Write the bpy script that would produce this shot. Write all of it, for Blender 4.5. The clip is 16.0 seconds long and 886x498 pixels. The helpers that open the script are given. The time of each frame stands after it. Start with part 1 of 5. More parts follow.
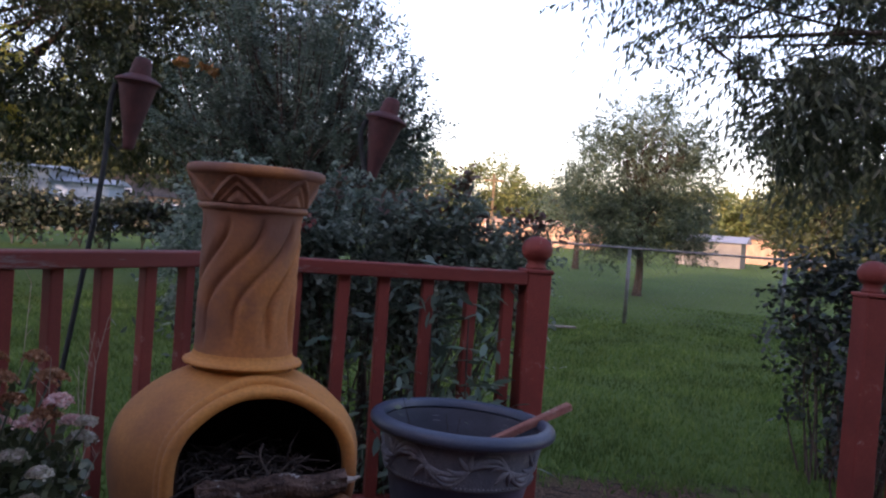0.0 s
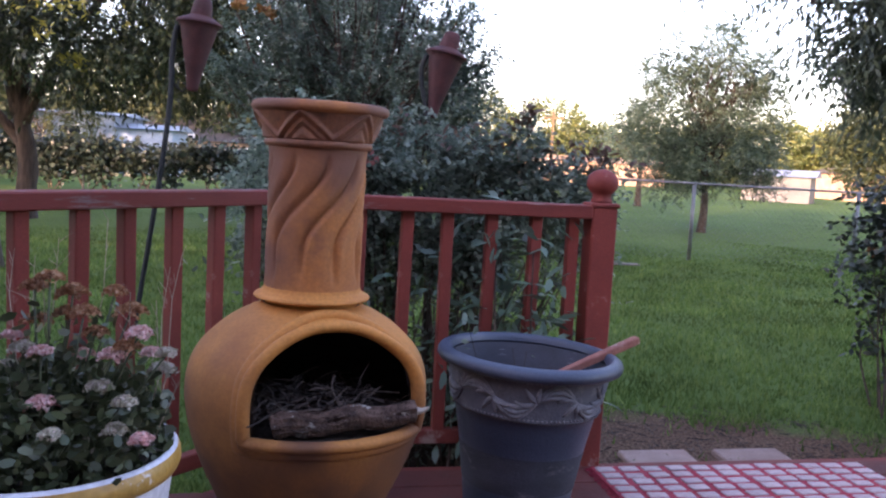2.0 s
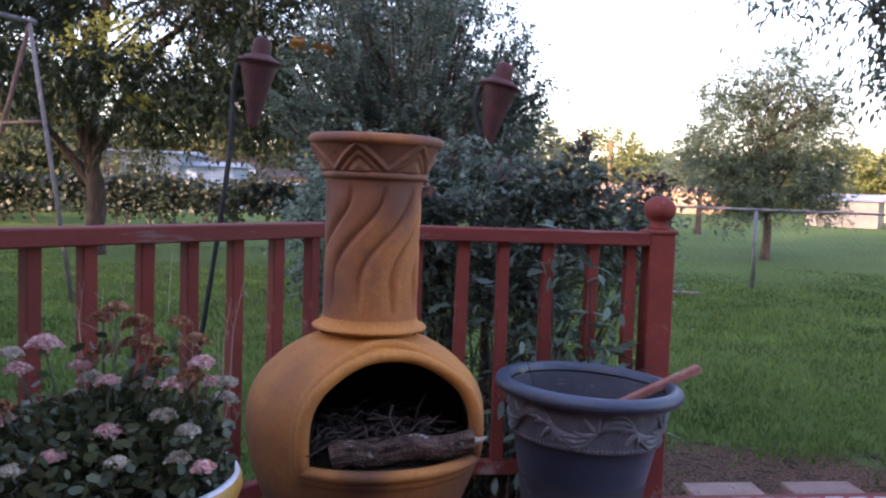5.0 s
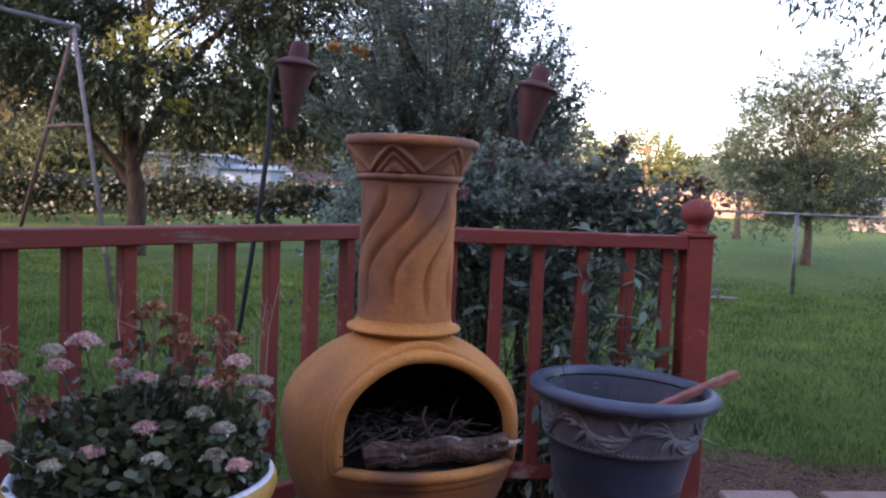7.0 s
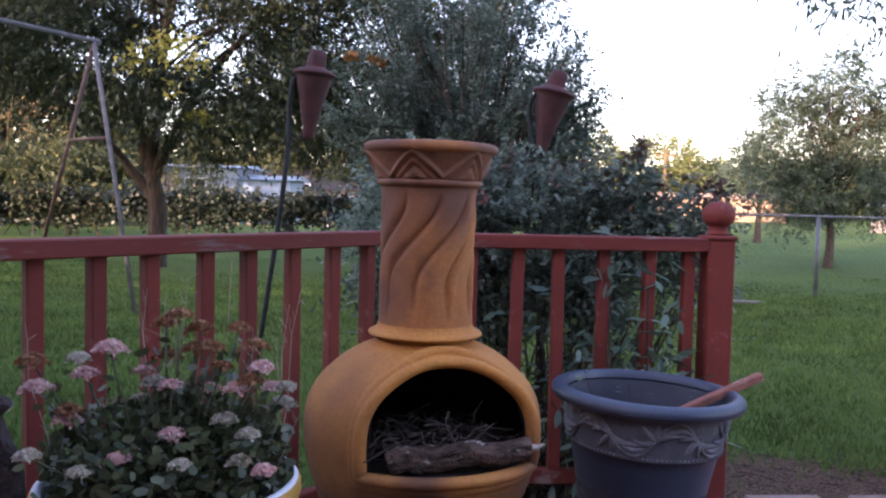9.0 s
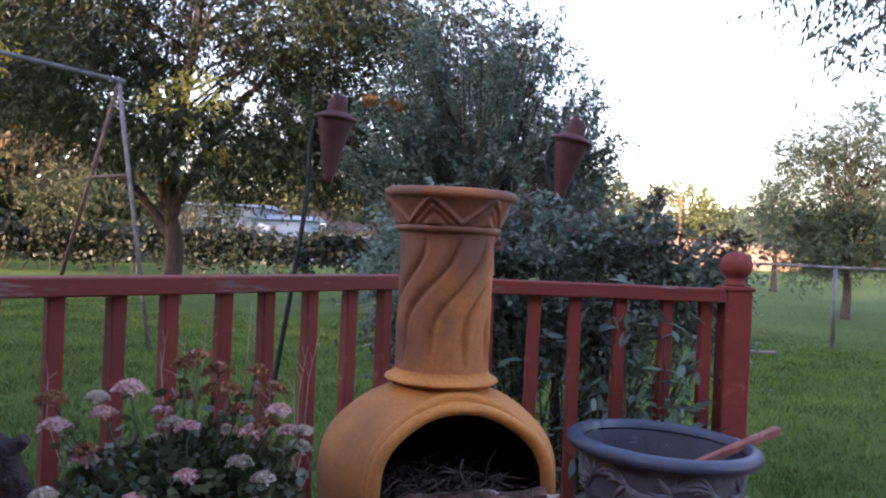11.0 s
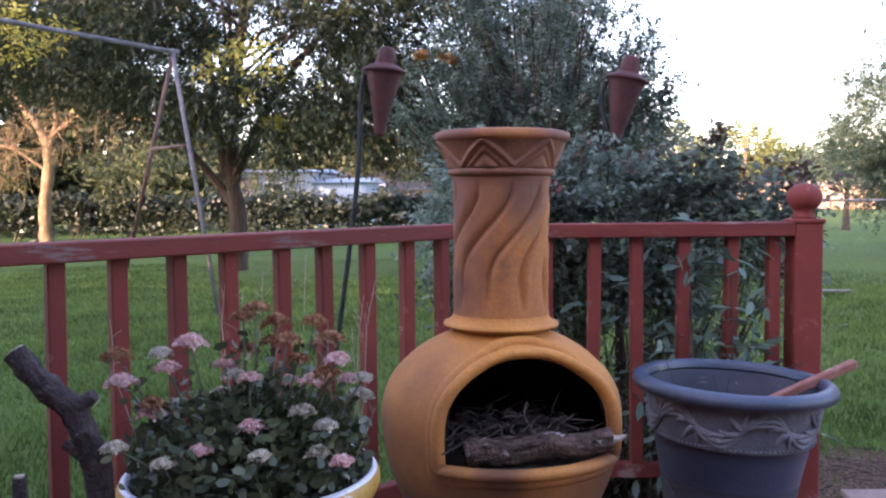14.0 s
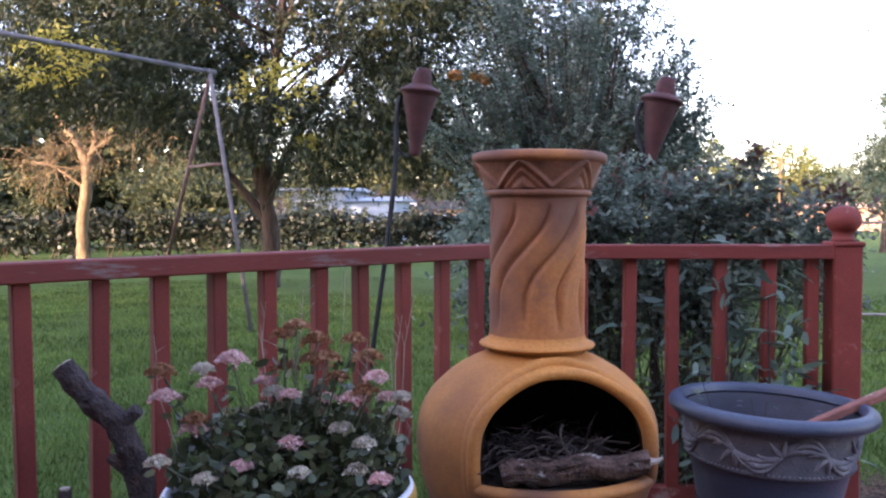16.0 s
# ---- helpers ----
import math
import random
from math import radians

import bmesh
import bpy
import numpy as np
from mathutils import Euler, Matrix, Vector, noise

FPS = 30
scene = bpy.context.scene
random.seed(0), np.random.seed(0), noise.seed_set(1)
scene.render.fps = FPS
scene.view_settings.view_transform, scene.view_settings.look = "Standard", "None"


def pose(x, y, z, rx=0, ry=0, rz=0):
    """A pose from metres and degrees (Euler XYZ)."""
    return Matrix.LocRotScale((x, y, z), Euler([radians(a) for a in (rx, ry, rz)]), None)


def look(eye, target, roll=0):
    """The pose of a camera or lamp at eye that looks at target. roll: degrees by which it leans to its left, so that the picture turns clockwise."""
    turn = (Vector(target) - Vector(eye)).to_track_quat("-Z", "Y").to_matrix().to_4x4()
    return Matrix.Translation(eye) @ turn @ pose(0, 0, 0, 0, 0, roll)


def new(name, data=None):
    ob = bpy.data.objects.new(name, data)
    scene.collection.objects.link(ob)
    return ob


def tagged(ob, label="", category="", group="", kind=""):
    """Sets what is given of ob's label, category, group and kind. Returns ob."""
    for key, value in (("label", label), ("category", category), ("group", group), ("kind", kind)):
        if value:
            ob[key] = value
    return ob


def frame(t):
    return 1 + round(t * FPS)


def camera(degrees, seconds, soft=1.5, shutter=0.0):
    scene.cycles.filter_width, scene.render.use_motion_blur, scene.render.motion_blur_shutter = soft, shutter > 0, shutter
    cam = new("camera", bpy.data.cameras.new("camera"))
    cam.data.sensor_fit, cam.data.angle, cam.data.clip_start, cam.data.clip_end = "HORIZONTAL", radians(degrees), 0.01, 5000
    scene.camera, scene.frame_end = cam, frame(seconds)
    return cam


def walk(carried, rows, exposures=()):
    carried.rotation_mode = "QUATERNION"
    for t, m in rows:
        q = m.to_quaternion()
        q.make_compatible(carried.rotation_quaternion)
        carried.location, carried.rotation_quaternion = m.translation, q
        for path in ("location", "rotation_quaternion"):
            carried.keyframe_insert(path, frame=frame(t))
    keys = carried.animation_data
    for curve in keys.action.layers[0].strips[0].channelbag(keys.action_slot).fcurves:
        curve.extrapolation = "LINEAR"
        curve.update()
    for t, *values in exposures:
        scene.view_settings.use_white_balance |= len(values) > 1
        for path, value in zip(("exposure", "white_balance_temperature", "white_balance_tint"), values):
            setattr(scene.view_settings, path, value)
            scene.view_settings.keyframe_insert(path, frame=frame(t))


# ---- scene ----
cam = camera(55.0, 16.0, soft=2.2)

PATH = [
    (0, (0.049, -0.018, 1.047), (0.031, 1.981, 0.992), 4.2),
    (0.5, (0.041, -0.014, 1.04), (-0.028, 1.98, 0.901), 4.7),
    (1, (0.046, -0.016, 1.039), (-0.017, 1.979, 0.908), 3.6),
    (1.5, (0.042, -0.006, 1.031), (-0.034, 1.983, 0.838), 3.3),
    (2, (0.035, -0.009, 1.029), (-0.113, 1.975, 0.826), 3.1),
    (2.5, (0.039, -0.019, 1.03), (-0.121, 1.967, 0.861), 3.0),
    (3, (0.039, -0.016, 1.028), (-0.074, 1.973, 0.854), 3.1),
    (3.5, (0.042, -0.011, 1.026), (-0.149, 1.971, 0.84), 1.9),
    (4, (0.039, -0.016, 1.027), (-0.197, 1.963, 0.858), 1.8),
    (6.5, (0.042, -0.017, 1.021), (-0.308, 1.948, 0.897), 2.1),
    (7, (0.041, -0.015, 1.021), (-0.326, 1.947, 0.89), 2.2),
    (7.5, (0.039, -0.02, 1.026), (-0.35, 1.939, 0.916), 1.7),
    (8, (0.038, -0.019, 1.02), (-0.369, 1.936, 0.903), 1.3),
    (10.5, (0.033, -0.022, 1.012), (-0.385, 1.933, 0.952), 1.7),
    (11, (0.029, -0.031, 1.022), (-0.417, 1.919, 1.007), 2.5),
    (11.5, (0.024, -0.034, 1.023), (-0.463, 1.906, 0.994), 2.3),
    (12, (0.016, -0.033, 1.016), (-0.515, 1.895, 0.964), 1.4),
    (12.5, (0.026, -0.036, 1.017), (-0.528, 1.886, 0.989), 1.4),
    (13, (0.03, -0.003, 0.989), (-0.542, 1.91, 0.881), 0.4),
    (13.5, (0.041, 0.001, 0.997), (-0.526, 1.914, 0.86), -0.7),
    (14, (0.038, 0.001, 0.994), (-0.544, 1.91, 0.875), -0.5),
    (14.5, (0.036, -0.004, 0.992), (-0.568, 1.899, 0.879), -0.5),
    (15, (0.041, 0.003, 0.986), (-0.553, 1.909, 0.86), -1.5),
    (15.5, (0.041, -0.003, 0.993), (-0.564, 1.901, 0.901), -1.4),
    (16, (0.027, -0.017, 0.997), (-0.623, 1.873, 0.923), -0.1),
]
walk(cam, [(t, look(eye, target, roll)) for t, eye, target, roll in PATH], exposures=[(t, e + 0.38, 6400, 40) for t, e in ((0.0, 1.4), (0.5, 1.44), (1.0, 1.78), (2.0, 2.36), (4.0, 2.28), (7.0, 2.19), (11.0, 2.25), (12.5, 2.25), (13.0, 2.48), (13.5, 2.7), (16.0, 2.66))])

# ---------- light ----------
SUN_EL = radians(12)
SUN_AZ = Vector((-0.42, -0.91, 0)).normalized()      # towards the sun
world = bpy.data.worlds.new("evening_sky")
scene.world = world
world.use_nodes = True
wn = world.node_tree
sky = wn.nodes.new("ShaderNodeTexSky")
sky.sky_type = 'NISHITA'
sky.sun_disc = False
sky.sun_elevation = SUN_EL
sky.sun_rotation = math.atan2(SUN_AZ.x, SUN_AZ.y)
sky.air_density = 1.0
sky.dust_density = 1.5
sky.ozone_density = 0.8
wn.links.new(sky.outputs[0], wn.nodes["Background"].inputs[0])
wn.nodes["Background"].inputs[1].default_value = 0.15
sun = new("sun", bpy.data.lights.new("sun", "SUN"))
sun.data.energy = 2.0
sun.data.angle = radians(0.6)
sun.data.color = (1.0, 0.76, 0.5)
sun.matrix_world = look((0, 0, 30), Vector((0, 0, 30)) - (SUN_AZ * math.cos(SUN_EL) + Vector((0, 0, math.sin(SUN_EL)))))

GROUND = -0.2
RNG = np.random.default_rng(7)
RU = Vector((0.961, 0.278, 0)).normalized()      # along the right-hand railing
RN = Vector((-RU.y, RU.x, 0))                    # away from the deck
LU = Vector((0.507, 0.862, 0)).normalized()      # along the left-hand railing
LN = Vector((-LU.y, LU.x, 0))
CORNER = Vector((-0.70, 2.65, 0))


# ---------- materials ----------
def material(name, c1, c2, rough=0.7, scale=20.0, fine=150.0, bump=0.2, metal=0.0, c3=None, spots=(0.6, 0.7), spot_scale=9.0, stretch=(1, 1, 1), island=False, vary=0.15):
    m = bpy.data.materials.new(name)
    m.use_nodes = True
    nt = m.node_tree
    n, link = nt.nodes, nt.links.new
    bsdf = n["Principled BSDF"]
    tc = n.new("ShaderNodeTexCoord")
    mp = n.new("ShaderNodeMapping")
    mp.inputs["Scale"].default_value = stretch
    link(tc.outputs["Object"], mp.inputs[0])
    a = n.new("ShaderNodeTexNoise")
    a.inputs["Scale"].default_value = scale
    a.inputs["Detail"].default_value = 6
    link(mp.outputs[0], a.inputs["Vector"])
    b = n.new("ShaderNodeTexNoise")
    b.inputs["Scale"].default_value = fine
    b.inputs["Detail"].default_value = 3
    link(mp.outputs[0], b.inputs["Vector"])
    ramp = n.new("ShaderNodeValToRGB")
    ramp.color_ramp.elements[0].position, ramp.color_ramp.elements[1].position = 0.35, 0.65
    ramp.color_ramp.elements[0].color, ramp.color_ramp.elements[1].color = (*c1, 1), (*c2, 1)
    link(a.outputs[0], ramp.inputs[0])
    col = ramp.outputs[0]
    grain = n.new("ShaderNodeMixRGB")
    grain.blend_type = 'MULTIPLY'
    grain.inputs[0].default_value = 0.5
    gr = n.new("ShaderNodeMapRange")
    gr.inputs[1].default_value, gr.inputs[2].default_value, gr.inputs[3].default_value, gr.inputs[4].default_value = 0.3, 0.7, 0.7, 1.2
    link(b.outputs[0], gr.inputs[0])
    link(col, grain.inputs[1])
    link(gr.outputs[0], grain.inputs[2])
    col = grain.outputs[0]
    if c3:
        s = n.new("ShaderNodeTexNoise")
        s.inputs["Scale"].default_value = spot_scale
        s.inputs["Detail"].default_value = 8
        s.inputs["Roughness"].default_value = 0.7
        link(mp.outputs[0], s.inputs["Vector"])
        sr = n.new("ShaderNodeMapRange")
        sr.inputs[1].default_value, sr.inputs[2].default_value = spots
        link(s.outputs[0], sr.inputs[0])
        mx = n.new("ShaderNodeMixRGB")
        link(sr.outputs[0], mx.inputs[0])
        link(col, mx.inputs[1])
        mx.inputs[2].default_value = (*c3, 1)
        col = mx.outputs[0]
    inf = n.new("ShaderNodeNewGeometry" if island else "ShaderNodeObjectInfo")
    hsv = n.new("ShaderNodeHueSaturation")
    vr = n.new("ShaderNodeMapRange")
    vr.inputs[3].default_value, vr.inputs[4].default_value = 1 - vary, 1 + vary
    link(inf.outputs["Random Per Island" if island else "Random"], vr.inputs[0])
    link(vr.outputs[0], hsv.inputs["Value"])
    link(col, hsv.inputs["Color"])
    link(hsv.outputs[0], bsdf.inputs["Base Color"])
    bsdf.inputs["Roughness"].default_value = rough
    bsdf.inputs["Metallic"].default_value = metal
    if bump:
        bp = n.new("ShaderNodeBump")
        bp.inputs["Strength"].default_value = bump
        bp.inputs["Distance"].default_value = 0.01
        ad = n.new("ShaderNodeMath")
        link(a.outputs[0], ad.inputs[0])
        link(b.outputs[0], ad.inputs[1])
        link(ad.outputs[0], bp.inputs["Height"])
        link(bp.outputs[0], bsdf.inputs["Normal"])
    return m


def leaf_material(name, c1, c2, c3, rough=0.5, trans=0.3, gloss=0.5):
    m = bpy.data.materials.new(name)
    m.use_nodes = True
    nt = m.node_tree
    n, link = nt.nodes, nt.links.new
    bsdf = n["Principled BSDF"]
    geo = n.new("ShaderNodeNewGeometry")
    ramp = n.new("ShaderNodeValToRGB")
    e = ramp.color_ramp.elements
    e[0].color, e[1].color = (*c1, 1), (*c3, 1)
    e.new(0.6).color = (*c2, 1)
    link(geo.outputs["Random Per Island"], ramp.inputs[0])
    tc = n.new("ShaderNodeTexCoord")
    big = n.new("ShaderNodeTexNoise")
    big.inputs["Scale"].default_value = 1.3
    link(tc.outputs["Object"], big.inputs["Vector"])
    mr = n.new("ShaderNodeMapRange")
    mr.inputs[1].default_value, mr.inputs[2].default_value, mr.inputs[3].default_value, mr.inputs[4].default_value = 0.3, 0.7, 0.65, 1.35
    link(big.outputs[0], mr.inputs[0])
    hsv = n.new("ShaderNodeHueSaturation")
    link(ramp.outputs[0], hsv.inputs["Color"])
    link(mr.outputs[0], hsv.inputs["Value"])
    link(hsv.outputs[0], bsdf.inputs["Base Color"])
    bsdf.inputs["Roughness"].default_value = rough
    bsdf.inputs["Specular IOR Level"].default_value = gloss
    tr = n.new("ShaderNodeBsdfTranslucent")
    link(hsv.outputs[0], tr.inputs[0])
    mix = n.new("ShaderNodeMixShader")
    mix.inputs[0].default_value = trans
    link(bsdf.outputs[0], mix.inputs[1])
    link(tr.outputs[0], mix.inputs[2])
    link(mix.outputs[0], n["Material Output"].inputs[0])
    return m


PAINT = material("red_deck_paint", (0.145, 0.022, 0.0135), (0.205, 0.033, 0.0205), 0.75, 6, 160, 0.07, c3=(0.34, 0.24, 0.205), spots=(0.59, 0.67), spot_scale=6, stretch=(1, 1, 1))
WORN = material("worn_red_rail_paint", (0.145, 0.022, 0.0135), (0.20, 0.032, 0.020), 0.75, 6, 160, 0.15, c3=(0.21, 0.145, 0.13), spots=(0.585, 0.64), spot_scale=9, stretch=(0.3, 2.2, 2.2))
DECK = material("deck_board_paint", (0.085, 0.020, 0.015), (0.145, 0.034, 0.024), 0.8, 5, 120, 0.3, c3=(0.1, 0.07, 0.055), spots=(0.6, 0.7))
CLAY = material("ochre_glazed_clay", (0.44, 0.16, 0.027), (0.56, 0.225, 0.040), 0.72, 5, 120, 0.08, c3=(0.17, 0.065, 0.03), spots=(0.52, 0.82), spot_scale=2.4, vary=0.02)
CLAY2 = material("orange_brown_clay", (0.38, 0.134, 0.036), (0.50, 0.19, 0.046), 0.75, 6, 120, 0.1, c3=(0.20, 0.08, 0.045), spots=(0.48, 0.74), spot_scale=6, vary=0.02)
CLAY3 = material("brown_clay", (0.19, 0.074, 0.040), (0.29, 0.12, 0.055), 0.65, 8, 120, 0.15, c3=(0.075, 0.036, 0.026), spots=(0.48, 0.68), spot_scale=9, vary=0.02)
SOOT = material("soot_black_clay", (0.012, 0.010, 0.009), (0.028, 0.022, 0.019), 0.9, 14, 90, 0.3)
BARK = material("log_bark", (0.05, 0.028, 0.021), (0.17, 0.105, 0.078), 0.95, 34, 160, 1.0, c3=(0.46, 0.44, 0.40), spots=(0.555, 0.61), spot_scale=18)
BARK_DARK = material("dark_bark", (0.02, 0.014, 0.014), (0.07, 0.05, 0.047), 0.9, 40, 140, 1.0, c3=(0.3, 0.27, 0.26), spots=(0.68, 0.73), spot_scale=22)
TRUNK = material("tree_bark", (0.036, 0.026, 0.02), (0.10, 0.069, 0.052), 0.95, 9, 60, 1.0, stretch=(3, 3, 0.6))
DEADWOOD = material("brown_tree_wood", (0.125, 0.085, 0.044), (0.235, 0.165, 0.09), 0.9, 6, 60, 0.6, stretch=(2, 2, 0.6))
CUTWOOD = material("cut_wood", (0.30, 0.25, 0.20), (0.42, 0.35, 0.28), 0.85, 30, 120, 0.3)
TWIG = material("dry_twig", (0.03, 0.022, 0.019), (0.085, 0.064, 0.052), 0.9, 40, 200, 0.3, island=True, vary=0.5)
STRAW = material("dry_stalk", (0.33, 0.26, 0.19), (0.45, 0.37, 0.28), 0.9, 40, 200, 0.1)
BOARD = material("grey_weathered_board", (0.13, 0.12, 0.105), (0.20, 0.185, 0.165), 0.9, 12, 90, 0.4)
PLASTIC = material("slate_blue_resin", (0.030, 0.043, 0.072), (0.056, 0.076, 0.116), 0.42, 4, 160, 0.12, c3=(0.12, 0.13, 0.165), spots=(0.6, 0.8), spot_scale=4, vary=0.02)
# Ridges pale and ground dark: highlight and groove shade put in the colours.
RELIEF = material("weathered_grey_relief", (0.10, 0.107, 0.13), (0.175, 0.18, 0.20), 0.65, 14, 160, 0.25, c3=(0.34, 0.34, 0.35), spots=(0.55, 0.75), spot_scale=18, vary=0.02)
BAND = material("groove_shade_relief", (0.06, 0.066, 0.085), (0.115, 0.12, 0.14), 0.7, 14, 160, 0.25, c3=(0.19, 0.19, 0.20), spots=(0.56, 0.75), spot_scale=20, vary=0.02)
ENAMEL = material("white_enamel", (0.62, 0.64, 0.68), (0.76, 0.77, 0.80), 0.35, 6, 80, 0.08, c3=(0.28, 0.2, 0.14), spots=(0.7, 0.74), spot_scale=10, vary=0.02)
OCHRE = material("chipped_ochre_enamel", (0.42, 0.235, 0.05), (0.52, 0.31, 0.075), 0.4, 8, 80, 0.15, c3=(0.75, 0.74, 0.72), spots=(0.60, 0.64), spot_scale=9, vary=0.02)
# Inside resin coloured darker than the outside to carry its shade; scuffs are pale.
INNER = material("scuffed_shaded_resin", (0.024, 0.028, 0.039), (0.052, 0.058, 0.076), 0.75, 5, 120, 0.15, c3=(0.17, 0.17, 0.18), spots=(0.58, 0.72), spot_scale=7, stretch=(1, 1, 2.2))
SOIL = material("dark_soil", (0.022, 0.016, 0.012), (0.05, 0.036, 0.026), 0.95, 30, 120, 0.8)
STAKE = material("worn_red_stake", (0.24, 0.085, 0.06), (0.33, 0.14, 0.10), 0.75, 20, 150, 0.4, c3=(0.45, 0.36, 0.28), spots=(0.55, 0.68), spot_scale=24)
TORCH = material("rust_red_metal", (0.052, 0.0125, 0.0125), (0.082, 0.021, 0.0195), 0.75, 14, 120, 0.15, c3=(0.055, 0.02, 0.016), spots=(0.55, 0.75), spot_scale=10)
POLE = material("black_pole_metal", (0.010, 0.013, 0.013), (0.022, 0.026, 0.025), 0.8, 20, 120, 0.1)
GALV = material("galvanised_steel", (0.13, 0.14, 0.155), (0.22, 0.235, 0.25), 0.55, 9, 80, 0.15, metal=0.6)
SWING = material("weathered_steel_tube", (0.10, 0.092, 0.095), (0.18, 0.165, 0.165), 0.8, 7, 80, 0.2, metal=0.1, c3=(0.16, 0.09, 0.06), spots=(0.62, 0.7), spot_scale=6)
RUST = material("rusted_steel_tube", (0.09, 0.05, 0.04), (0.15, 0.09, 0.07), 0.7, 9, 80, 0.2)
PAVER = material("pink_concrete_paver", (0.24, 0.155, 0.125), (0.31, 0.21, 0.175), 0.85, 10, 160, 0.4)
MAT_RED = material("red_woven_cotton", (0.30, 0.022, 0.04), (0.42, 0.04, 0.06), 0.9, 40, 300, 0.5)
MAT_WHITE = material("white_woven_cotton", (0.46, 0.345, 0.335), (0.57, 0.465, 0.445), 0.9, 40, 300, 0.5, vary=0.08)
SIDING = material("white_siding", (0.62, 0.62, 0.62), (0.74, 0.74, 0.74), 0.6, 3, 30, 0.1)
HOUSE_SIDING = material("bluish_white_siding", (0.24, 0.28, 0.32), (0.31, 0.35, 0.39), 0.6, 3, 30, 0.1)
BLUE = material("pale_blue_siding", (0.24, 0.32, 0.42), (0.30, 0.38, 0.48), 0.6, 3, 30, 0.1)
CREAM = material("cream_siding", (0.25, 0.225, 0.20), (0.32, 0.285, 0.255), 0.6, 2, 30, 0.1)
SHED_WALL = material("whitish_shed_siding", (0.125, 0.118, 0.11), (0.155, 0.147, 0.137), 0.6, 2, 30, 0.1)
SHED_ROOF = material("grey_blue_roof_metal", (0.20, 0.22, 0.26), (0.27, 0.29, 0.33), 0.5, 2, 30, 0.1)
BRICKY = material("tan_brick_far", (0.45, 0.28, 0.18), (0.56, 0.36, 0.24), 0.8, 2, 20, 0.1)
ROOF = material("dark_shingle", (0.05, 0.045, 0.045), (0.10, 0.09, 0.09), 0.85, 4, 30, 0.3)
PANE = material("dark_window_pane", (0.02, 0.025, 0.03), (0.04, 0.045, 0.05), 0.15, 4, 30, 0.0)
HOUSE = material("brown_house_wall", (0.20, 0.14, 0.11), (0.28, 0.20, 0.16), 0.7, 2, 40, 0.1)

LEAF_PECAN = leaf_material("pecan_leaf", (0.016, 0.028, 0.014), (0.036, 0.055, 0.025), (0.085, 0.10, 0.035), 0.5, 0.22)
LEAF_SPRAY = leaf_material("spray_leaf", (0.05, 0.066, 0.048), (0.085, 0.11, 0.072), (0.14, 0.165, 0.095), 0.4, 0.5)
LEAF_PEAR = leaf_material("pear_leaf", (0.055, 0.09, 0.068), (0.105, 0.15, 0.112), (0.19, 0.24, 0.19), 0.35, 0.4)
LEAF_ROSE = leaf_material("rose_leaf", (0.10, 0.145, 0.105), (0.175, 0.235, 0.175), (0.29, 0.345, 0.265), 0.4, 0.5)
LEAF_DARK = leaf_material("dark_bush_leaf", (0.014, 0.026, 0.018), (0.028, 0.044, 0.028), (0.05, 0.055, 0.04), 0.45, 0.15)
# Rose leaf again, darkened for shade low in the bush, with bright glints.
LEAF_UNDER = leaf_material("shaded_cane_leaf", (0.04, 0.058, 0.042), (0.085, 0.115, 0.078), (0.21, 0.25, 0.185), 0.35, 0.4)
LEAF_VINE = leaf_material("rail_vine_leaf", (0.06, 0.11, 0.075), (0.10, 0.165, 0.115), (0.16, 0.23, 0.17), 0.4, 0.2)
LEAF_YOUNG = leaf_material("young_tree_leaf", (0.065, 0.10, 0.068), (0.11, 0.155, 0.10), (0.19, 0.235, 0.15), 0.4, 0.5)
# Shade is mixed into this darker leaf colour for the back trees.
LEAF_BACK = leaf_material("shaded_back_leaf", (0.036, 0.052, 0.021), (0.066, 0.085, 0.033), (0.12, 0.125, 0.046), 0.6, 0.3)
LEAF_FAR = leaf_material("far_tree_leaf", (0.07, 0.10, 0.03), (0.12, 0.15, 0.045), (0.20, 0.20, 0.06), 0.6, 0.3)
LEAF_SEDUM = leaf_material("sedum_leaf", (0.036, 0.052, 0.022), (0.066, 0.09, 0.038), (0.13, 0.15, 0.075), 0.4, 0.15)
# Sunlight on pecan leaves is put into this bright gold colour.
LEAF_GOLD = leaf_material("sunlit_gold_leaf", (0.28, 0.27, 0.05), (0.46, 0.42, 0.08), (0.65, 0.56, 0.14), 0.5, 0.5)
LEAF_RED = leaf_material("red_tip_leaf", (0.085, 0.045, 0.034), (0.13, 0.078, 0.052), (0.12, 0.11, 0.065), 0.5, 0.3)
LEAF_DRY = leaf_material("dry_brown_leaf", (0.11, 0.082, 0.036), (0.175, 0.13, 0.058), (0.22, 0.185, 0.08), 0.6, 0.35)
LEAF_ORANGE = leaf_material("orange_leaf", (0.28, 0.13, 0.035), (0.36, 0.16, 0.045), (0.3, 0.22, 0.06), 0.5, 0.4)
GRASS = leaf_material("lawn_blade", (0.060, 0.112, 0.026), (0.103, 0.166, 0.041), (0.168, 0.225, 0.066), 0.7, 0.4, 0.1)
PETAL_PINK = leaf_material("pink_floret", (0.62, 0.31, 0.28), (0.76, 0.50, 0.46), (0.86, 0.74, 0.68), 0.7, 0.2)
PETAL_WHITE = leaf_material("cream_floret", (0.38, 0.37, 0.26), (0.54, 0.49, 0.38), (0.66, 0.55, 0.49), 0.7, 0.2)
PETAL_RUST = leaf_material("rust_floret", (0.22, 0.085, 0.035), (0.35, 0.16, 0.07), (0.52, 0.33, 0.20), 0.8, 0.1)
